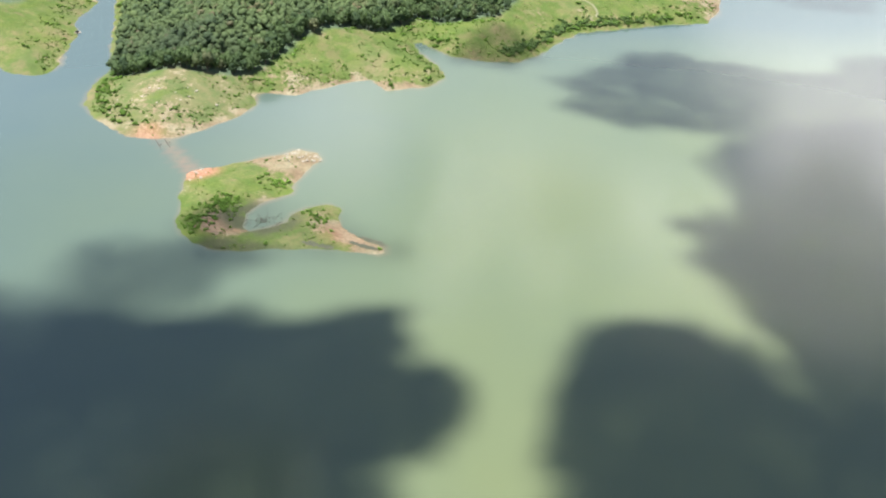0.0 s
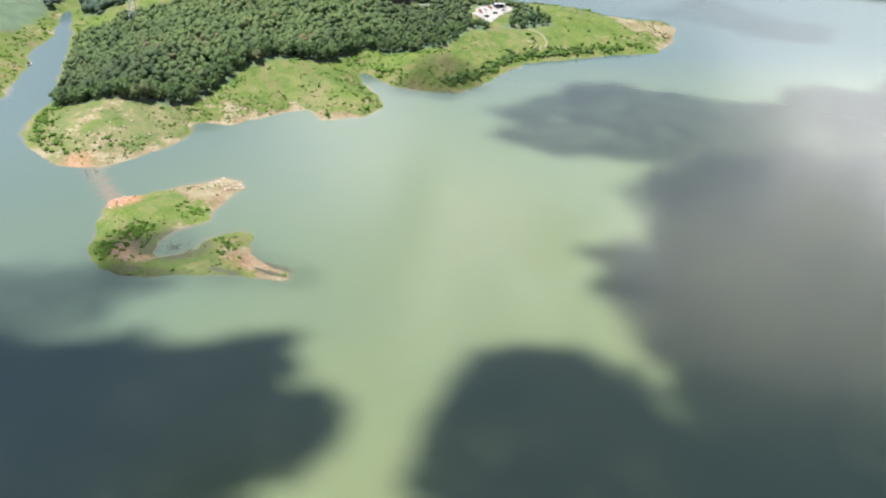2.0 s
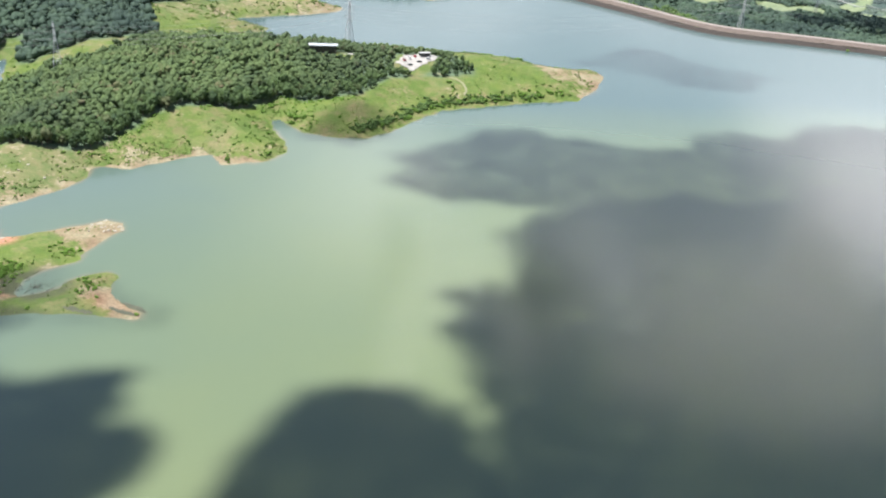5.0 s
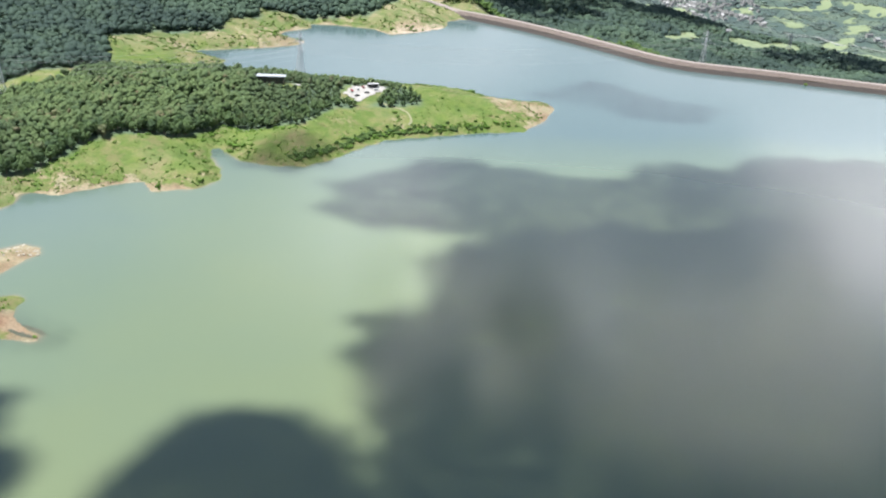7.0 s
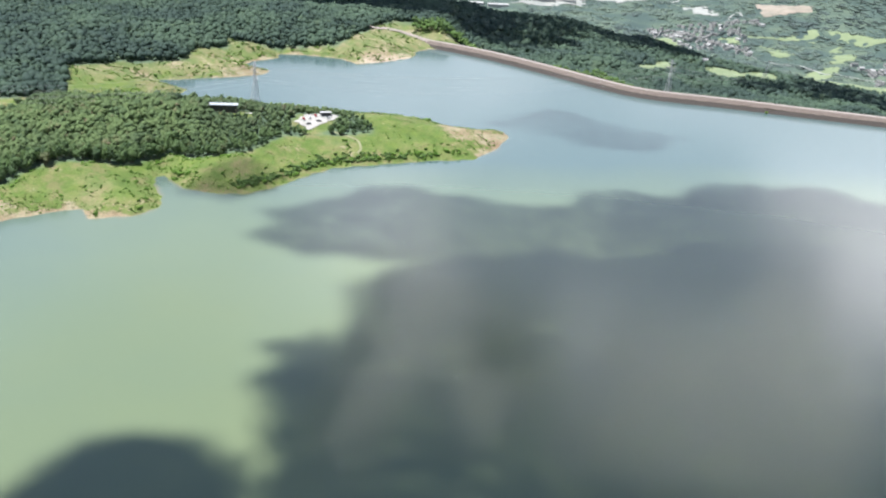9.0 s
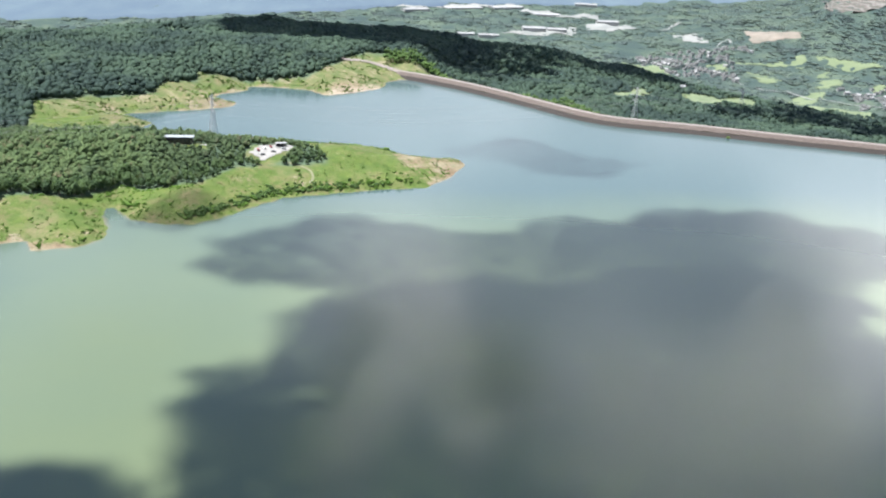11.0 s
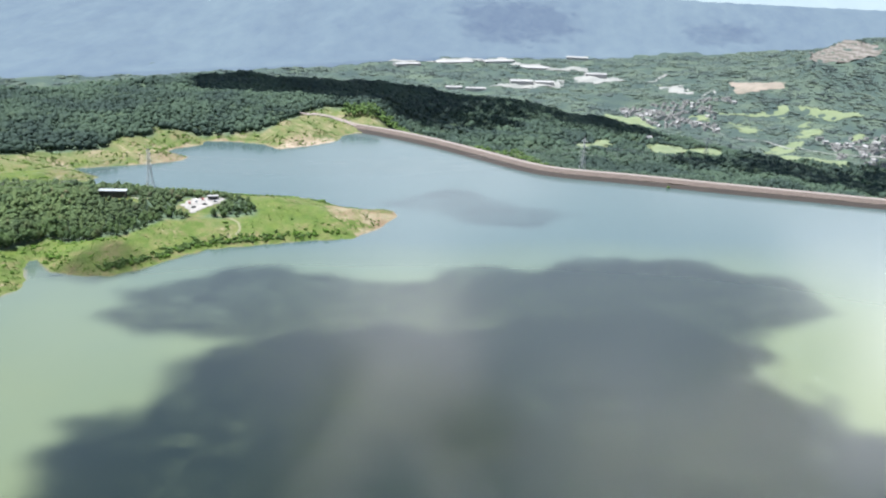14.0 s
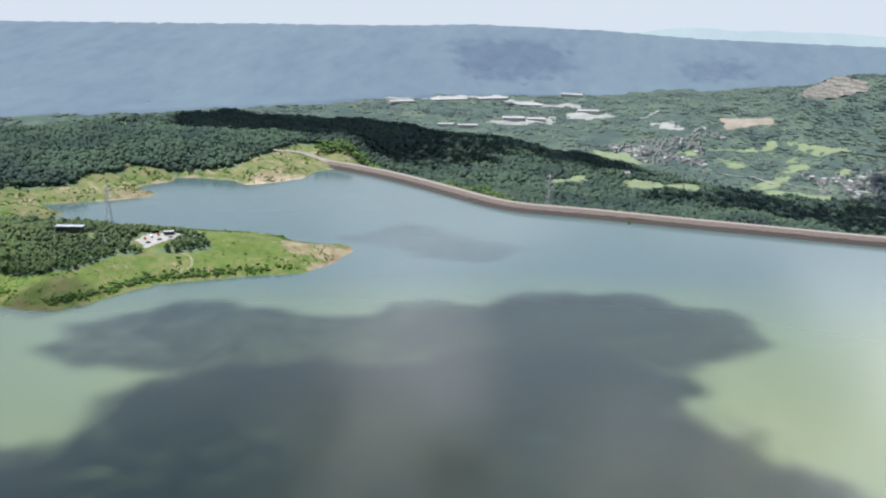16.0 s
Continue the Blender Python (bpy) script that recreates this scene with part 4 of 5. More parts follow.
# thick bushes along the bank below the wood, on the point's south bank and on the island
by3 = rng.uniform(490, 578, 84)
bx3 = np.interp(by3, [490, 505, 520, 546, 578], [-192, -206, -217, -222, -222]) + np.abs(rng.normal(0, 7, 84))
bx4 = rng.uniform(55, 190, 60)
by4 = np.interp(bx4, [55, 73, 91, 123, 162, 190], [684, 716, 742, 760, 782, 794]) + rng.normal(1, 3.0, 60)
bx5, by5 = np.r_[rng.normal(-112, 4, 22), rng.normal(-122, 4, 14), rng.normal(-63, 2, 6)], np.r_[rng.normal(412, 5, 22), rng.normal(391, 4, 14), rng.normal(405, 3, 6)]
bx6, by6 = np.r_[rng.normal(-44, 3, 8), rng.uniform(-36, -8, 12), rng.normal(-167, 4, 8)], np.r_[rng.normal(586, 2, 8), rng.uniform(596, 622, 12), rng.normal(499, 1.5, 8)]
bx7, by7 = rng.uniform(-32, 0, 18), rng.normal(672, 6, 18)
bx, by = np.r_[bx7, bx1, bx2, bx3, bx4, bx5, bx6], np.r_[by7, by1, by2, by3, by4, by5, by6]
bz, bd = height(bx, by), shore_distance(bx, by)
made = 0
for cx, cy, cz, d in zip(bx, by, bz, bd):
    if d < 1.0 or made >= 290 or (cx > -50 and cy < 400):
        continue
    s = rng.uniform(0.7, 1.9) * (0.75 if cy < 490 else 1.35 if cy > 660 else 1.0)
    b = bush_kinds[made] if made < 5 else copy_thing(bush_kinds[made % 5], Matrix())
    b.matrix_basis = pose(cx, cy, cz + 0.45 * s, 0, 0, rng.uniform(0, 360)) @ Matrix.Diagonal((s, s * rng.uniform(0.8, 1.3), s * rng.uniform(0.8, 1.1), 1))
    made += 1
dam_bush = copy_thing(bush_kinds[0], Matrix())
dam_bush.matrix_basis = pose(504, 1044, 1.6) @ Matrix.Diagonal((2.2, 2.0, 1.8, 1))
tagged(dam_bush, "lone dark green bush on the dam's wet riprap", group="bushes on the dam")
sx1, sy1, sz1 = shore_spots(93, 3600, 1.5, 80, -0.05)
sx2, sy2, sz2 = shore_spots(94, 2200, 1.0, 14, -0.05)
sx, sy, sz = np.r_[sx1, sx2], np.r_[sy1, sy2], np.r_[sz1, sz2]
ok = (sy > 490) | (rng.random(len(sx)) < 0.3)  # few on the island
sx, sy, sz = sx[ok], sy[ok], sz[ok]
v, f, owner = scatter([crown_template(520 + k, 2, 1, 0.7, 0.6) for k in range(4)], sx, sy, sz + 0.2, rng.uniform(0.35, 1.1, len(sx)) ** 1.3, np.full(len(sx), 0.9), rng, True)
tagged(part("weeds", toned_mesh("weeds", v, f, owner), LEAF_WEED), "low green weeds and scrub over the grass", "weeds", kind="stuff")
# dark thicket along the point's south bank
along = rng.uniform(0, 1, 240)
tx = np.interp(along, [0, 0.22, 0.42, 0.6, 0.82, 1], [36, 56, 70, 88, 128, 168]) - np.abs(rng.normal(2, 3.5, 240))
ty = np.interp(along, [0, 0.22, 0.42, 0.6, 0.82, 1], [660, 684, 712, 738, 758, 779]) + np.abs(rng.normal(2, 3.5, 240))
v, f, owner = scatter([crown_template(550 + k, 6, 1, 0.7, 0.8, 10) for k in range(4)], tx, ty, height(tx, ty) + 0.8, rng.uniform(1.0, 2.5, 240), np.full(240, 1.0), rng, True)
tagged(part("thicket", toned_mesh("thicket", v, f, owner), LEAF_BELT), "dense dark green thicket along the bank", "thicket", kind="stuff")
# bright bushes that nobody could count, in drifts along the banks and the island's back
sx3, sy3, _ = shore_spots(96, 900, 1.5, 26, 0.12)
ok = (sy3 > 490) | (rng.random(len(sx3)) < 0.2)
sx3, sy3 = sx3[ok], sy3[ok]
sx4, sy4 = np.r_[rng.normal(-112, 4.5, 90), rng.normal(-122, 4.5, 60), rng.normal(-91, 4.5, 40), rng.normal(-64, 3, 22)], np.r_[rng.normal(411, 6, 90), rng.normal(392, 5, 60), rng.normal(439, 3, 40), rng.normal(405, 4, 22)]
ok = shore_distance(sx4, sy4) > 1.5
edge = np.array(POINT_WOOD[2:13], float)
k = rng.uniform(0, len(edge) - 1.001, 260)
ex = edge[k.astype(int), 0] + (k % 1) * (edge[k.astype(int) + 1, 0] - edge[k.astype(int), 0]) + np.abs(rng.normal(3, 3.5, 260))
ey = edge[k.astype(int), 1] + (k % 1) * (edge[k.astype(int) + 1, 1] - edge[k.astype(int), 1]) - np.abs(rng.normal(3, 3.5, 260))
some = rough_field(97, ex, ey, 40, 2) > -0.1
fx, fy = rng.normal(-102, 13, 130), rng.normal(584, 6, 130)
sx3, sy3 = np.r_[sx3, sx4[ok], ex[some], fx], np.r_[sy3, sy4[ok], ey[some], fy]
v, f, owner = scatter([crown_template(540 + k, 4, 1, 0.7, 0.7, 8) for k in range(4)], sx3, sy3, height(sx3, sy3) + 0.3, rng.uniform(0.5, 1.5, len(sx3)) * np.where(np.hypot(sx3 + 102, (sy3 - 584) * 2) < 34, 0.6, 1.15), np.full(len(sx3), 0.9), rng, True)
tagged(part("bank_scrub", toned_mesh("bank_scrub", v, f, owner), LEAF_SCRUB), "bright green bushy scrub along the banks", "scrub", kind="stuff")
sx, sy = rng.uniform(-250, 130, 9000), rng.uniform(870, 1300, 9000)
ok = (shore_distance(sx, sy) > 2) & (wooded(sx, sy) < 0.4) & (rough_field(95, sx, sy, 40, 3) > 0.1)
sx, sy = sx[ok][:1100], sy[ok][:1100]
v, f, owner = scatter([crown_template(530 + k, 3, 1, 0.7, 0.7) for k in range(4)], sx, sy, height(sx, sy) + 0.4, rng.uniform(0.6, 2.4, len(sx)), np.full(len(sx), 0.9), rng, True)
tagged(part("far_scrub", toned_mesh("far_scrub", v, f, owner), LEAF_WEED), "green scrub on the far meadow", "scrub", kind="stuff")


def make_rock(seed):
    rng = np.random.default_rng(seed)
    v0, f0 = ICO2
    v = v0 * (1 + 0.25 * np.sin(3 * v0[:, [2, 0, 1]] + rng.uniform(0, 6, 3))) + rng.normal(0, 0.06, v0.shape)
    ob = new("rock", raw_mesh("rock", v * (1, 0.75, 0.45), f0, False))
    ob.data.materials.append(PALE_ROCK)
    return tagged(ob, "pale weathered boulder on bare ground", "rock", "boulders on the shore")


rock_kinds = [make_rock(600 + k) for k in range(4)]
rx = np.r_[rng.normal(-84, 8, 46), rng.normal(-168, 22, 20), rng.normal(-134, 4, 16)]
ry = np.r_[rng.normal(474, 5, 46), rng.normal(514, 14, 20), rng.normal(446, 5, 16)]
rz, rd = height(rx, ry), shore_distance(rx, ry)
made = 0
for cx, cy, cz, d in zip(rx, ry, rz, rd):
    if d < 0.2:
        continue
    s = rng.uniform(0.35, 1.15)
    r = rock_kinds[made] if made < 4 else copy_thing(rock_kinds[made % 4], Matrix())
    r.matrix_basis = pose(cx, cy, cz + 0.1 * s, 0, 0, rng.uniform(0, 360)) @ Matrix.Diagonal((s, s, s, 1))
    made += 1


# ---- draped surfaces ----
def drape(name, poly, step, lift, mat, label, category, kind="structure"):
    p = np.array(poly, float)
    lo, hi = p.min(0) - step, p.max(0) + step
    xs, ys = np.arange(lo[0], hi[0] + step, step), np.arange(lo[1], hi[1] + step, step)
    x, y = np.meshgrid(xs, ys)
    wob = step * 1.2 * rough_field(len(name), x, y, step * 9, 2)
    me = grid_mesh(name, xs, ys, height(x, y) + lift, signed(poly, x, y) + wob > 0)
    return tagged(part(name, me, mat), label, category, kind=kind)


def strip(name, line, width, lift, mat, label, category, step=3.0):
    me = sweep(name, smooth_line(line, step, 6), [(width / 2, 0), (0, 0.05), (-width / 2, 0)])
    co = np.empty(len(me.vertices) * 3, np.float32)
    me.vertices.foreach_get("co", co)
    co = co.reshape(-1, 3)
    co[:, 2] += height(co[:, 0].astype(float), co[:, 1].astype(float)) + lift
    me.vertices.foreach_set("co", co.ravel())
    return tagged(part(name, me, mat), label, category, kind="structure")


drape("car_park", CAR_PARK, 1.5, 0.5, CONCRETE, "bright bleached concrete car park in the trees", "car park")
drape("yard", [(-4, 797), (8, 794), (9, 800), (0, 808)], 1.5, 0.5, CONCRETE, "pale concrete yard beside the building", "yard")
strip("trail", [(80, 788), (93, 785), (103, 779), (108, 768), (106, 760)], 2.2, 0.25, TRAIL, "pale footpath curving down the grass", "path", 1.5)
strip("trail", [(-222, 716), (-205, 728), (-190, 752), (-150, 775)], 3.0, 0.3, TRAIL, "pale service track under the power line", "track", 1.5)


for k, (cx, cy, turn) in enumerate([(-38, 385, -14), (-34, 391, -24), (-60, 382.6, -8)]):
    a = np.linspace(0, 2 * math.pi, 14, endpoint=False)
    c, s_ = math.cos(radians(turn)), math.sin(radians(turn))
    ring = [(cx + 8 * math.cos(q) * c - 1.5 * math.sin(q) * s_, cy + 8 * math.cos(q) * s_ + 1.5 * math.sin(q) * c) for q in a]
    bed = drape("mud_bank", ring, 0.7, 0.0, MUD, "dark wet mud streak on the island's sandy tail", "mud")
    co = np.empty(len(bed.data.vertices) * 3, np.float32)
    bed.data.vertices.foreach_get("co", co)
    co[2::3] = np.maximum(co[2::3], 0) + 0.12
    bed.data.vertices.foreach_set("co", co)


# ---- drowned brush in the island's lagoon, and old footings on the sunken bar ----
rng = np.random.default_rng(205)
DRIFTWOOD = mottled("wet_driftwood", (0.026, 0.024, 0.020), (0.070, 0.062, 0.050), 1.2)
twigs = []
for k in range(170):
    a, r = rng.uniform(0, 2 * math.pi), abs(rng.normal(0, 1))
    bx_, by_ = -89 + 9.0 * r * math.cos(a), 401 + 6.5 * r * math.sin(a)
    turn, long = rng.uniform(0, math.pi), rng.uniform(0.5, 2.0)
    dx_, dy_ = long * math.cos(turn) / 2, long * math.sin(turn) / 2
    bz_ = max(float(height(np.array([bx_]), np.array([by_]))[0]), 0.0) + 0.06
    twigs.append(tapered((bx_ - dx_, by_ - dy_, bz_), (bx_ + dx_, by_ + dy_, bz_ + rng.uniform(0, 0.5)), 0.09, 0.03, 5))
tagged(part("driftwood", raw_mesh("driftwood", *joined(twigs)), DRIFTWOOD), "dark drowned brush and driftwood in the shallow lagoon", "driftwood", kind="stuff")
for (ax, ay), (bx_, by_) in (((-166, 478), (-160, 468)), ((-162, 481), (-156, 471))):
    log = tagged(new("log"), "dark waterlogged log lying on the sunken bar", "log", "logs on the sunken bar")
    part("trunk", raw_mesh("trunk", *tapered((ax, ay, -0.05), (bx_, by_, -0.1), 0.36, 0.26, 8)), DRIFTWOOD, log)
    part("branch", raw_mesh("branch", *tapered(((ax + bx_) / 2, (ay + by_) / 2, 0.1), ((ax + bx_) / 2 + 1.6, (ay + by_) / 2 + 0.5, 0.25), 0.16, 0.08, 6)), DRIFTWOOD, log)


# ---- boxes, bars and buildings ----
def box(lo, hi):
    (x0, y0, z0), (x1, y1, z1) = lo, hi
    v = np.array([(x0, y0, z0), (x1, y0, z0), (x1, y1, z0), (x0, y1, z0), (x0, y0, z1), (x1, y0, z1), (x1, y1, z1), (x0, y1, z1)], float)
    return v, np.array([(0, 3, 2, 1), (4, 5, 6, 7), (0, 1, 5, 4), (1, 2, 6, 5), (2, 3, 7, 6), (3, 0, 4, 7)])


def beam(p, q, w):
    return tapered(p, q, w, w, 4)


def solid(name, pieces, mat, parent, label=""):
    v, f = joined(pieces)
    return part(name, raw_mesh(name, v, f, False), mat, parent, label)


def gable(w, d, z0, z1, over=0.4):
    """Two sloping roof slabs over a w by d plan, with the ridge along x."""
    slabs = []
    for s in (-1, 1):
        a, b = (s * (d / 2 + over), z0 - 0.15), (0, z1)
        v = np.array([(x, y, z + t) for t in (0, 0.25) for x, y, z in ((-w / 2 - over, a[0], a[1]), (w / 2 + over, a[0], a[1]), (w / 2 + over, b[0], b[1]), (-w / 2 - over, b[0], b[1]))], float)
        slabs.append((v, np.array([(0, 1, 2, 3), (7, 6, 5, 4), (0, 4, 5, 1), (1, 5, 6, 2), (2, 6, 7, 3), (3, 7, 4, 0)])))
    return slabs


# long dark building by the water
lodge = tagged(new("building"), "long dark-walled building with a pale flat roof", "building")
solid("wall", [box((-11.5, -3.2, -2), (11.5, 3.2, 5.2))], DARK_WALL, lodge, "dark timber walls")
roof = solid("roof", [box((-12.6, -4, 5.2), (12.6, 4, 5.6))], ROOF_METAL, lodge, "pale metal roof")
solid("parapet", [box((-12.6, -4, 5.6), (12.6, -3.7, 5.8)), box((-12.6, 3.7, 5.6), (12.6, 4, 5.8)), box((-12.6, -3.7, 5.6), (-12.3, 3.7, 5.8)), box((12.3, -3.7, 5.6), (12.6, 3.7, 5.8))], ROOF_METAL, roof)
for k in range(6):
    solid("window", [box((-10 + 3.5 * k, -3.26, 1.6), (-8 + 3.5 * k, -3.18, 3.6))], GLASS_DARK, lodge)
solid("door", [box((10.2, -3.28, 0), (11.3, -3.18, 2.2))], PLANK, lodge)
lodge.matrix_basis = pose(-21, 797, float(height(np.array([-21.0]), np.array([797.0]))[0]) + 1.4, 0, 0, 12)

# open shelter on the car park
shelter = tagged(new("shelter"), "small open shelter with a white roof", "shelter")
solid("roof", [box((-5, -2.5, 3.0), (5, 2.5, 3.3))], ROOF_WHITE, shelter)
for px in (-4.6, 4.6):
    for py in (-2.2, 2.2):
        solid("post", [box((px - 0.12, py - 0.12, 0), (px + 0.12, py + 0.12, 3.0))], STEEL, shelter)
solid("back_wall", [box((-4.6, 2.0, 0), (4.6, 2.2, 2.6))], DARK_WALL, shelter)
shelter.matrix_basis = pose(66, 817, float(height(np.array([66.0]), np.array([817.0]))[0]) + 0.5, 0, 0, 20)


def make_car(paint, label):
    car = tagged(new("car"), label, "car", "cars on the car park")
    body_v, body_f = box((-0.9, -2.2, 0.35), (0.9, 2.2, 0.95))
    cab = np.array([(-0.85, -1.3, 0.95), (0.85, -1.3, 0.95), (0.85, 1.5, 0.95), (-0.85, 1.5, 0.95), (-0.68, -0.7, 1.5), (0.68, -0.7, 1.5), (0.68, 1.1, 1.5), (-0.68, 1.1, 1.5)], float)
    solid("body", [(body_v, body_f)], paint, car)
    solid("cabin", [(cab, body_f)], GLASS_DARK, car, "dark glazed cabin")
    solid("roof", [box((-0.68, -0.7, 1.5), (0.68, 1.1, 1.55))], paint, car)
    for wx_ in (-0.82, 0.82):
        for wy_ in (-1.35, 1.35):
            solid("wheel", [tapered((wx_ - 0.1, wy_, 0.34), (wx_ + 0.1, wy_, 0.34), 0.34, 0.34, 10)], TYRE, car)
    return car


for k, (cx, cy, turn, pn, label) in enumerate([(50, 800, 30, 1, "red car parked on pale concrete"), (54, 806, 30, 0, "white car parked on pale concrete"), (58, 812, 30, 1, "red car parked on pale concrete"), (63, 803, 110, 2, "black car parked on pale concrete"), (70, 812, 110, 3, "silver car parked on pale concrete"), (56, 794, 120, 2, "black car parked on pale concrete")]):
    car = make_car(PAINTS[pn], label)
    car.matrix_basis = pose(cx, cy, float(height(np.array([float(cx)]), np.array([float(cy)]))[0]) + 0.52, 0, 0, turn)

# moored work raft in the creek
raft = tagged(new("raft"), "small wooden raft moored in the creek", "raft")
for k in range(8):
    solid("plank", [box((-2.4 + 0.6 * k, -1.6, 0.25), (-1.84 + 0.6 * k, 1.6, 0.36))], PLANK, raft)
for s in (-1.2, 1.2):
    solid("float", [tapered((-2.4, s, 0.05), (2.4, s, 0.05), 0.26, 0.26, 8)], STEEL, raft)
solid("locker", [box((-0.9, -0.8, 0.36), (0.9, 0.8, 1.5))], DARK_WALL, raft)
raft.matrix_basis = pose(-269.5, 634, 0, 0, 0, 35)


# ---- power line ----
def make_pylon(tall, base):
    """Lattice tower: four tapering legs, bracing, three crossarms with insulators."""
    py = tagged(new("pylon"), "grey steel lattice power pylon", "pylon", "pylons of the power line")
    waist, top = tall * 0.62, tall

    def at_z(z):
        return base / 2 + (1.1 - base / 2) * min(z / waist, 1) if z < waist else 1.1 - 0.5 * (z - waist) / (top - waist)

    for sx_, sy_ in ((-1, -1), (1, -1), (1, 1), (-1, 1)):
        pts = [(sx_ * at_z(z), sy_ * at_z(z), z) for z in (-1.0, waist, top)]
        solid("leg", [beam(pts[0], pts[1], 0.25), beam(pts[1], pts[2], 0.18)], STEEL, py)
    levels = list(np.linspace(0, waist, 7)) + list(np.linspace(waist, top, 7))[1:]
    bars = []
    for a, b in zip(levels[:-1], levels[1:]):
        ra, rb = at_z(a), at_z(b)
        for (ax, ay), (cx, cy) in zip(((-1, -1), (1, -1), (1, 1), (-1, 1)), ((1, -1), (1, 1), (-1, 1), (-1, -1))):
            bars += [beam((ax * ra, ay * ra, a), (cx * rb, cy * rb, b), 0.06), beam((cx * ra, cy * ra, a), (ax * rb, ay * rb, b), 0.06), beam((ax * rb, ay * rb, b), (cx * rb, cy * rb, b), 0.06)]
    solid("bracing", bars, STEEL, py)
    tips = []
    for share, reach in ((0.66, 7.0), (0.79, 8.5), (0.92, 6.5)):
        z = tall * share
        for s in (-1, 1):
            arm = solid("crossarm", [beam((s * 0.8, -0.8, z), (s * reach, 0, z + 0.4), 0.12), beam((s * 0.8, 0.8, z), (s * reach, 0, z + 0.4), 0.12), beam((s * 0.8, 0, z + 1.9), (s * reach, 0, z + 0.5), 0.10)], STEEL, py)
            solid("insulator", [tapered((s * reach, 0, z + 0.4), (s * reach, 0, z - 2.2), 0.16, 0.16, 6)], PORCELAIN, arm)
            tips.append((s * reach, z - 2.2))
    return py, tips


PYLONS = [(-470, 610, 40, 130), (-216, 704, 41, 118), (-7, 846, 44, 132), (412, 1160, 52, 128), (628, 1600, 34, 130)]
stands = []
for cx, cy, tall, turn in PYLONS:
    py, tips = make_pylon(tall, 8.0)
    cz = float(height(np.array([float(cx)]), np.array([float(cy)]))[0])
    m = pose(cx, cy, cz, 0, 0, turn)
    py.matrix_basis = m
    stands.append([m @ Vector((r, 0, z)) for r, z in tips])
for a, b in zip(stands[:-1], stands[1:]):
    for p, q in zip(a, b):
        cu = bpy.data.curves.new("wire", "CURVE")
        cu.dimensions, cu.bevel_depth, cu.bevel_resolution = "3D", 0.06, 0
        sp = cu.splines.new("POLY")
        sp.points.add(18)
        span = (q - p).length
        for k in range(19):
            s = k / 18
            c = p.lerp(q, s)
            sp.points[k].co = (c.x, c.y, c.z - 0.028 * span * 4 * s * (1 - s), 1)
        cu.materials.append(WIRE)
        tagged(new("wire", cu), "sagging dark power line conductor between pylons", "power line", "conductors of the power line")


# ---- the valley beyond ----
FOOT_X, FOOT_Y = [-3300, -1200, -900, -500, -200, 100, 549, 1000, 1767, 3600], [1800, 2450, 2750, 3050, 3350, 3580, 3720, 3720, 3500, 2900]
FAIRWAYS = [
    [(505, 2584), (551, 2583), (617, 2442), (607, 2351), (552, 2378), (512, 2480)],
    [(727, 2592), (775, 2594), (768, 2539), (733, 2547)],
    [(825, 2535), (869, 2511), (887, 2443), (864, 2410), (830, 2469)],
    [(814, 2645), (947, 2635), (988, 2675), (995, 2658), (968, 2582), (937, 2604), (815, 2613)],
    [(1015, 2665), (1043, 2630), (1108, 2577), (1143, 2530), (1135, 2487), (1074, 2524), (1042, 2569), (1018, 2620)],
    [(955, 2388), (1007, 2487), (1034, 2443), (1019, 2394), (961, 2350)],
    [(849, 2218), (932, 2295), (961, 2309), (925, 2218), (870, 2148), (839, 2134)],
    [(870, 2148), (929, 2115), (1005, 2099), (985, 2034), (923, 2054), (865, 2096)],
    [(530, 1580), (579, 1690), (604, 1674), (666, 1712), (662, 1675), (603, 1602), (536, 1510)],
    [(406, 1494), (461, 1554), (464, 1527), (412, 1430)],
    [(1084, 2372), (1105, 2354), (1095, 2311), (1076, 2320)],
    [(998, 2538), (1022, 2537), (1010, 2502), (988, 2508)]]
for poly in FAIRWAYS:
    drape("meadow", poly, 7.0, 1.2, TURF, "bright mown grass between the trees", "meadow")
LOTS = [
    [(-277, 3320), (-27, 3472), (160, 3600), (196, 3546), (-13, 3385)],
    [(340, 3740), (431, 3735), (432, 3689), (342, 3680)],
    [(174, 3421), (322, 3428), (471, 3397), (464, 3341), (353, 3331), (233, 3348)],
    [(414, 3181), (545, 3199), (574, 3126), (493, 3045), (427, 3097)],
    [(165, 2910), (255, 3004), (372, 3093), (382, 2985), (249, 2930)],
    [(674, 3018), (741, 3018), (770, 2924), (700, 2951)]]
for poly in LOTS:
    drape("works_yard", poly, 12.0, 1.5, LOT_GRAVEL, "pale gravel works yard in the valley", "yard")
drape("building_site", [(884, 2954), (957, 2967), (1024, 2860), (1017, 2829), (944, 2814), (886, 2812)], 8.0, 1.5, DIRT, "bare orange earth of a building site", "building site")
quarry = drape("quarry", [(1181, 3288), (1228, 3182), (1290, 3162), (1319, 3017), (1295, 2936), (1185, 2941), (1132, 3037)], 9.0, 2.0, QUARRY_ROCK, "terraced quarry cut into the hill", "quarry")
_co = np.empty(len(quarry.data.vertices) * 3, np.float32)
quarry.data.vertices.foreach_get("co", _co)
_co = _co.reshape(-1, 3)
_u = (_co[:, 2] + 4 * rough_field(151, _co[:, 0].astype(float), _co[:, 1].astype(float), 160, 2)) / 11.0
_co[:, 2] = 11.0 * (np.floor(_u) + smooth(0.6, 0.95, _u % 1.0)) + 4  # benches
quarry.data.vertices.foreach_set("co", _co.ravel())
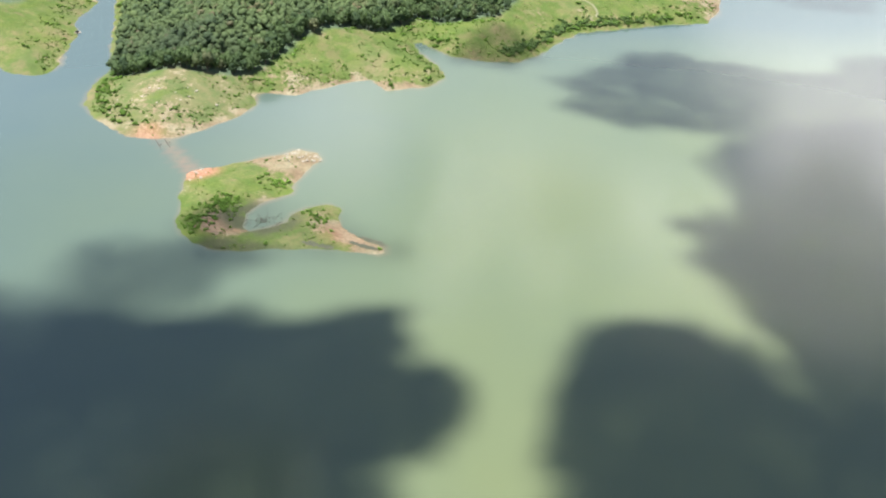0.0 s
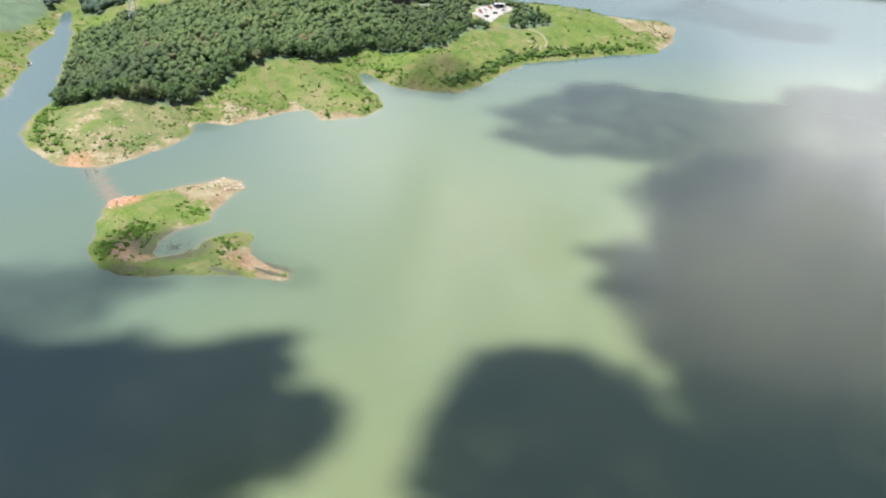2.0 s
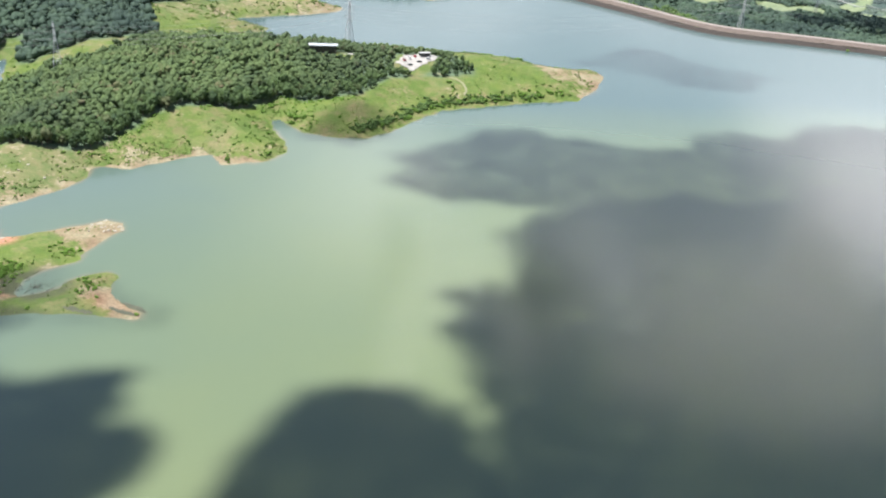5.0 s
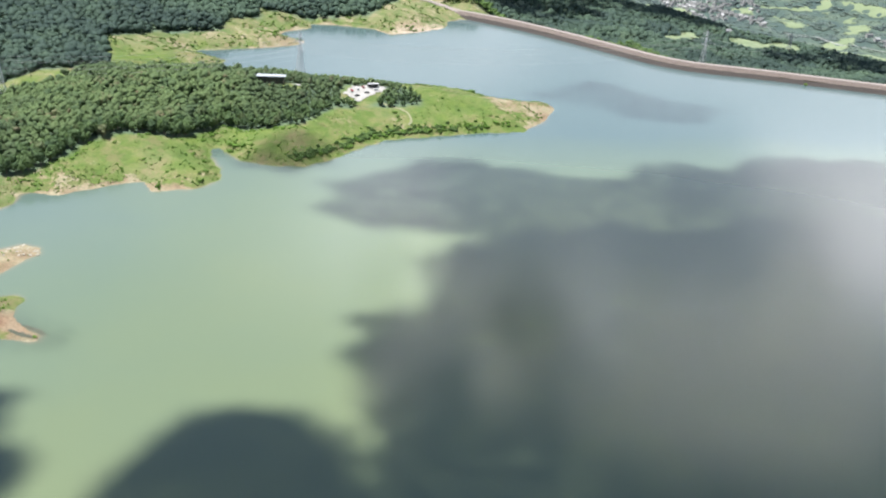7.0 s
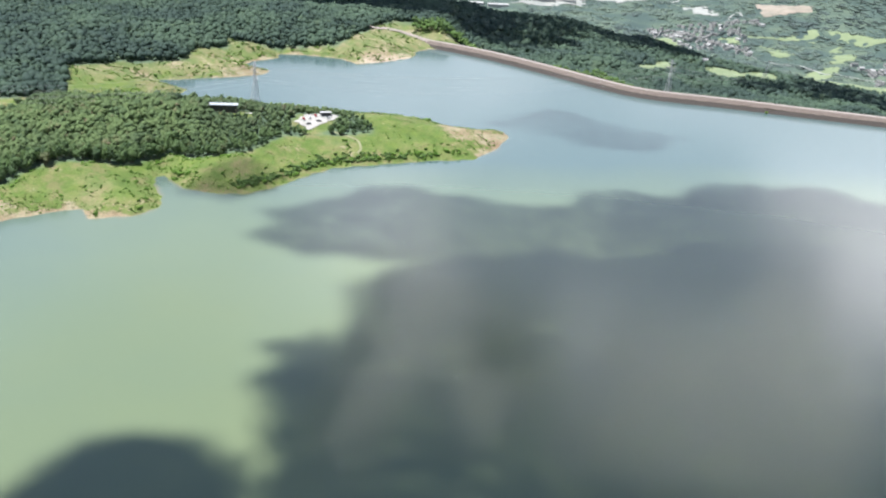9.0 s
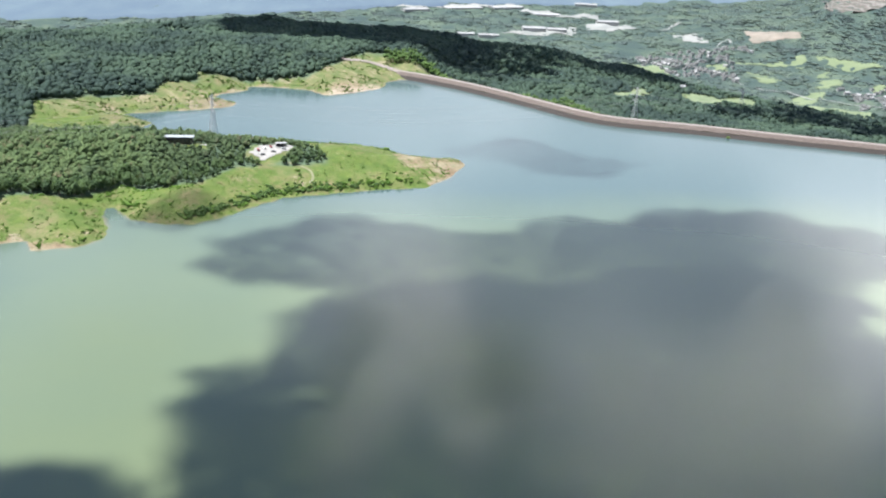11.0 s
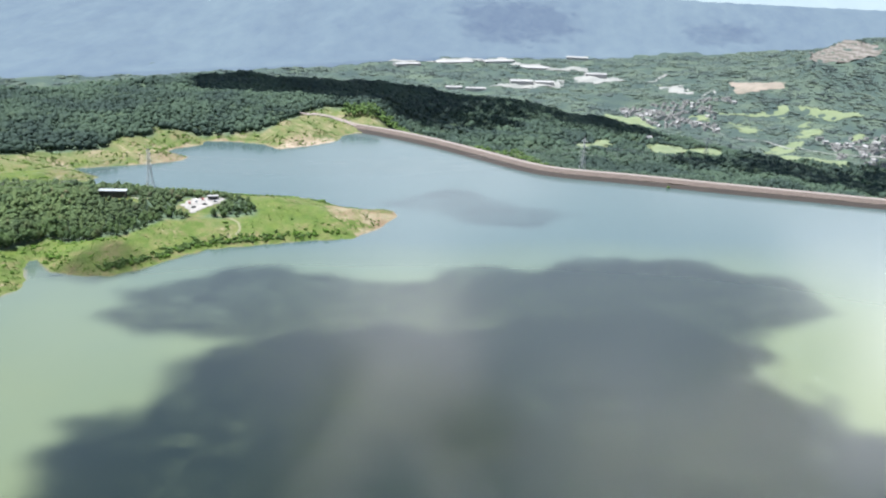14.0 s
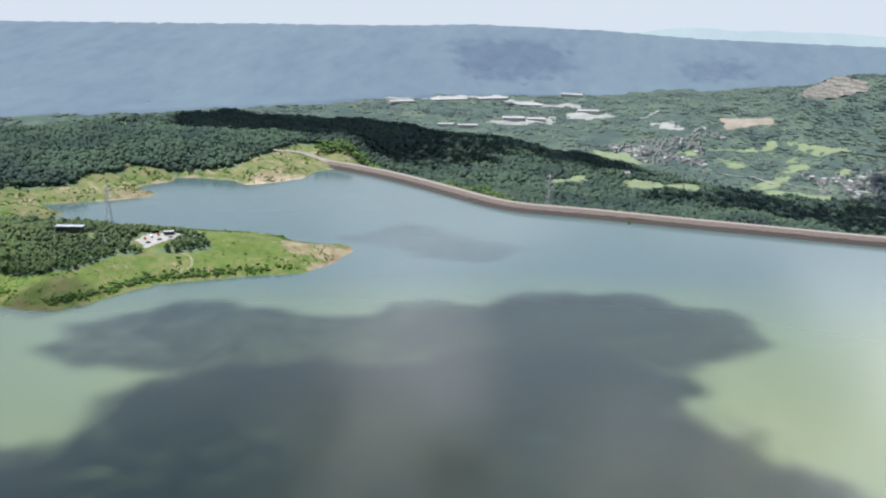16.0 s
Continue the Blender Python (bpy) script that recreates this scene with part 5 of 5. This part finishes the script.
strip("road", [(660, 3096), (690, 3148), (755, 3258)], 9.0, 1.5, LOT_GRAVEL, "straight pale road through the valley", "road", 10.0)
strip("road", [(783, 2787), (805, 2889), (837, 2929), (834, 2861)], 6.0, 1.5, LOT_GRAVEL, "pale winding road through the valley", "road", 10.0)
strip("road", [(560, 2640), (680, 2560), (760, 2440), (840, 2330), (960, 2200), (1100, 2150)], 6.0, 1.5, LOT_GRAVEL, "pale road through the town", "road", 10.0)


def make_house(w, d, h, roof_mat, label):
    house = tagged(new("house"), label, "house", "houses of the valley town")
    v, f = box((-w / 2, -d / 2, -3), (w / 2, d / 2, h))
    ends = np.array([(s * (w / 2 - 0.2), y, z) for s in (-1, 1) for y, z in ((-d / 2, h - 0.1), (d / 2, h - 0.1), (0, h + d * 0.3))], float)
    solid("wall", [(v, f), (ends, np.array([(0, 2, 1, 1), (3, 4, 5, 5)]))], HOUSE_WALL, house)
    solid("roof", gable(w, d, h, h + d * 0.32), roof_mat, house)
    return house


rng = np.random.default_rng(120)
house_kinds = [make_house(11, 7.5, 4, ROOF_GREY, "grey-roofed valley house among trees"), make_house(13, 8, 4, ROOF_WHITE, "pale-roofed valley house among trees"), make_house(9.5, 7, 4.5, ROOF_GREY, "grey-roofed valley house among trees")]
TOWN_C = [(640, 2780), (860, 2800), (880, 2720), (660, 2700)]
TOWN_A, TOWN_B = [(522, 2700), (816, 2694), (779, 2392), (625, 2400)], [(1001, 2357), (1191, 2357), (1107, 2064), (990, 2080)]
made = 0
for poly, count in ((TOWN_A, 150), (TOWN_B, 80), (TOWN_C, 40)):
    p = np.array(poly)
    hx, hy = rng.uniform(p[:, 0].min(), p[:, 0].max(), 900), rng.uniform(p[:, 1].min(), p[:, 1].max(), 900)
    ok = inside(poly, hx, hy) & ~np.any([inside(q, hx, hy) for q in FAIRWAYS], axis=0)
    hx, hy = hx[ok][:count], hy[ok][:count]
    for cx, cy, cz in zip(hx, hy, height(hx, hy)):
        h = house_kinds[made] if made < 3 else copy_thing(house_kinds[int(rng.choice(3, p=(0.45, 0.13, 0.42)))], Matrix())
        h.matrix_basis = pose(cx, cy, cz + 1, 0, 0, rng.choice([20, 35, 110, 125]))
        made += 1


def make_warehouse(w, d, h, cx, cy, turn):
    wh = tagged(new("warehouse"), "long white-roofed warehouse in the valley", "warehouse", "warehouses in the valley")
    solid("wall", [box((-w / 2, -d / 2, -4), (w / 2, d / 2, h))], HOUSE_WALL, wh)
    solid("roof", gable(w, d, h, h + 2.0, 0.6), ROOF_WHITE, wh)
    wh.matrix_basis = pose(cx, cy, float(height(np.array([float(cx)]), np.array([float(cy)]))[0]) + 1, 0, 0, turn)


for w, d, h, cx, cy, turn in [(120, 50, 5, 150, 3490, 30), (140, 45, 5, 0, 3400, 30), (90, 40, 5, -150, 3290, 30), (100, 45, 5, 290, 3360, 5), (70, 40, 9, 260, 3000, 10), (60, 35, 9, 330, 3040, 10), (80, 40, 9, 440, 3680, 0), (50, 25, 8, 60, 2880, 15), (60, 25, 8, 130, 2860, 10), (70, 35, 9, 495, 3200, 10)]:
    make_warehouse(w, d, h, cx, cy, turn)
cabin = make_house(12, 8, 4, ROOF_WHITE, "white-roofed cabin at the edge of a clearing")
tagged(cabin, group="cabins on the hill")
cabin.matrix_basis = pose(536, 1655, float(height(np.array([536.0]), np.array([1655.0]))[0]) + 0.5, 0, 0, 30)

OPEN = FAIRWAYS + LOTS + [[(884, 2954), (957, 2967), (1024, 2860), (1017, 2829), (944, 2814), (886, 2812)], [(1181, 3288), (1228, 3182), (1290, 3162), (1319, 3017), (1295, 2936), (1185, 2941), (1132, 3037)]]
x, y = spots(131, -1700, 2300, 1950, 3900, 13.5)
ok = ~inside(FAR_WOOD, x, y) & ~np.any([signed(q, x, y) > -4 for q in OPEN], axis=0) & (np.abs(x - 0.35 * (y - 1500)) < 0.78 * y) & (y < np.interp(x, FOOT_X, FOOT_Y) + 40)
thin = np.where(inside(TOWN_A, x, y) | inside(TOWN_B, x, y) | inside(TOWN_C, x, y), 0.8, np.clip(0.15 + 1.6 * smooth(-0.35, 0.25, rough_field(133, x, y, 260, 4)) + smooth(700, 1000, x), 0.1, 0.96))
ok &= np.random.default_rng(134).random(len(x)) < thin
VALLEY_CROWNS = [crown_template(190 + k, 1, 1, 0.5) for k in range(8)]
wood_stuff("valley_wood", "green woods and tree belts across the valley", x[ok], y[ok], VALLEY_CROWNS, 13.5, LEAF_VALLEY_HAZED, 132, -0.03, 0.2, 1.0)

# long forested mountain that closes the valley
mx = np.linspace(-3300, 3600, 420)
mv = np.linspace(0, 1, 46)
MX, MV = np.meshgrid(mx, mv)
crest_y = np.interp(MX, [-3300, -1958, -1121, 4, 549, 1767, 3600], [3100, 3780, 4190, 4420, 4500, 4330, 3500])
crest_z = np.interp(MX, [-3300, -1958, -1121, -400, 4, 549, 1000, 1767, 3600], [10, 14, 15, 24, 38, 27, 8, 8, 10])
foot_y = np.interp(MX, FOOT_X, FOOT_Y)
fold = rough_field(141, MX, MV * 420, 430, 5)
MY = foot_y + (crest_y - foot_y) * MV + 75 * fold * MV * (1 - MV) * 4
MZ = -174 + (crest_z + 174) * smooth(0, 1.05, MV) ** 0.9 + 30 * fold * MV * (1 - MV) * 4 + 3 * rough_field(142, MX, MY, 90, 3) * MV
MZ[0] = -215
mountain_me = raw_mesh("mountain", np.stack([MX, MY, MZ], -1).reshape(-1, 3), np.array([(j * 420 + i, j * 420 + i + 1, (j + 1) * 420 + i + 1, (j + 1) * 420 + i) for j in range(45) for i in range(419)]))
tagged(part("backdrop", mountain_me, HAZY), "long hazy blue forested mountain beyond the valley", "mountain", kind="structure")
ridge_x = np.linspace(700, 3200, 160)
ridge_z = 46 + 10 * rough_field(143, ridge_x, 0 * ridge_x, 700, 3) - 45 * smooth(1000, 700, ridge_x)
ridge_v = np.concatenate([np.c_[ridge_x, np.full(160, 4700.0) - 0.25 * (ridge_x - 700), np.full(160, -60.0)], np.c_[ridge_x, np.full(160, 4820.0) - 0.25 * (ridge_x - 700), ridge_z]])
ridge_me = raw_mesh("far_ridge", ridge_v, np.array([(i, i + 1, i + 161, i + 160) for i in range(159)]))
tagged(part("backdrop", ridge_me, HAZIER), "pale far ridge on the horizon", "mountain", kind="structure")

# villas along the mountain's rim
rim = make_house(18, 12, 7, ROOF_WHITE, "pale house on the rim of the far mountain")
tagged(rim, group="houses on the mountain rim")
rng = np.random.default_rng(160)
for k, cx in enumerate(sorted(rng.uniform(-1750, -250, 15))):
    back = rng.uniform(30, 90)
    cy = float(np.interp(cx, [-3300, -1958, -1121, 4], [3100, 3780, 4190, 4420])) - back
    cz = float(np.interp(cx, [-1958, -1121, -400, 4], [14, 15, 24, 38])) - 0.16 * back - 4
    h = rim if k == 0 else copy_thing(rim, Matrix())
    h.matrix_basis = pose(cx, cy, cz, 0, 0, rng.uniform(0, 60))
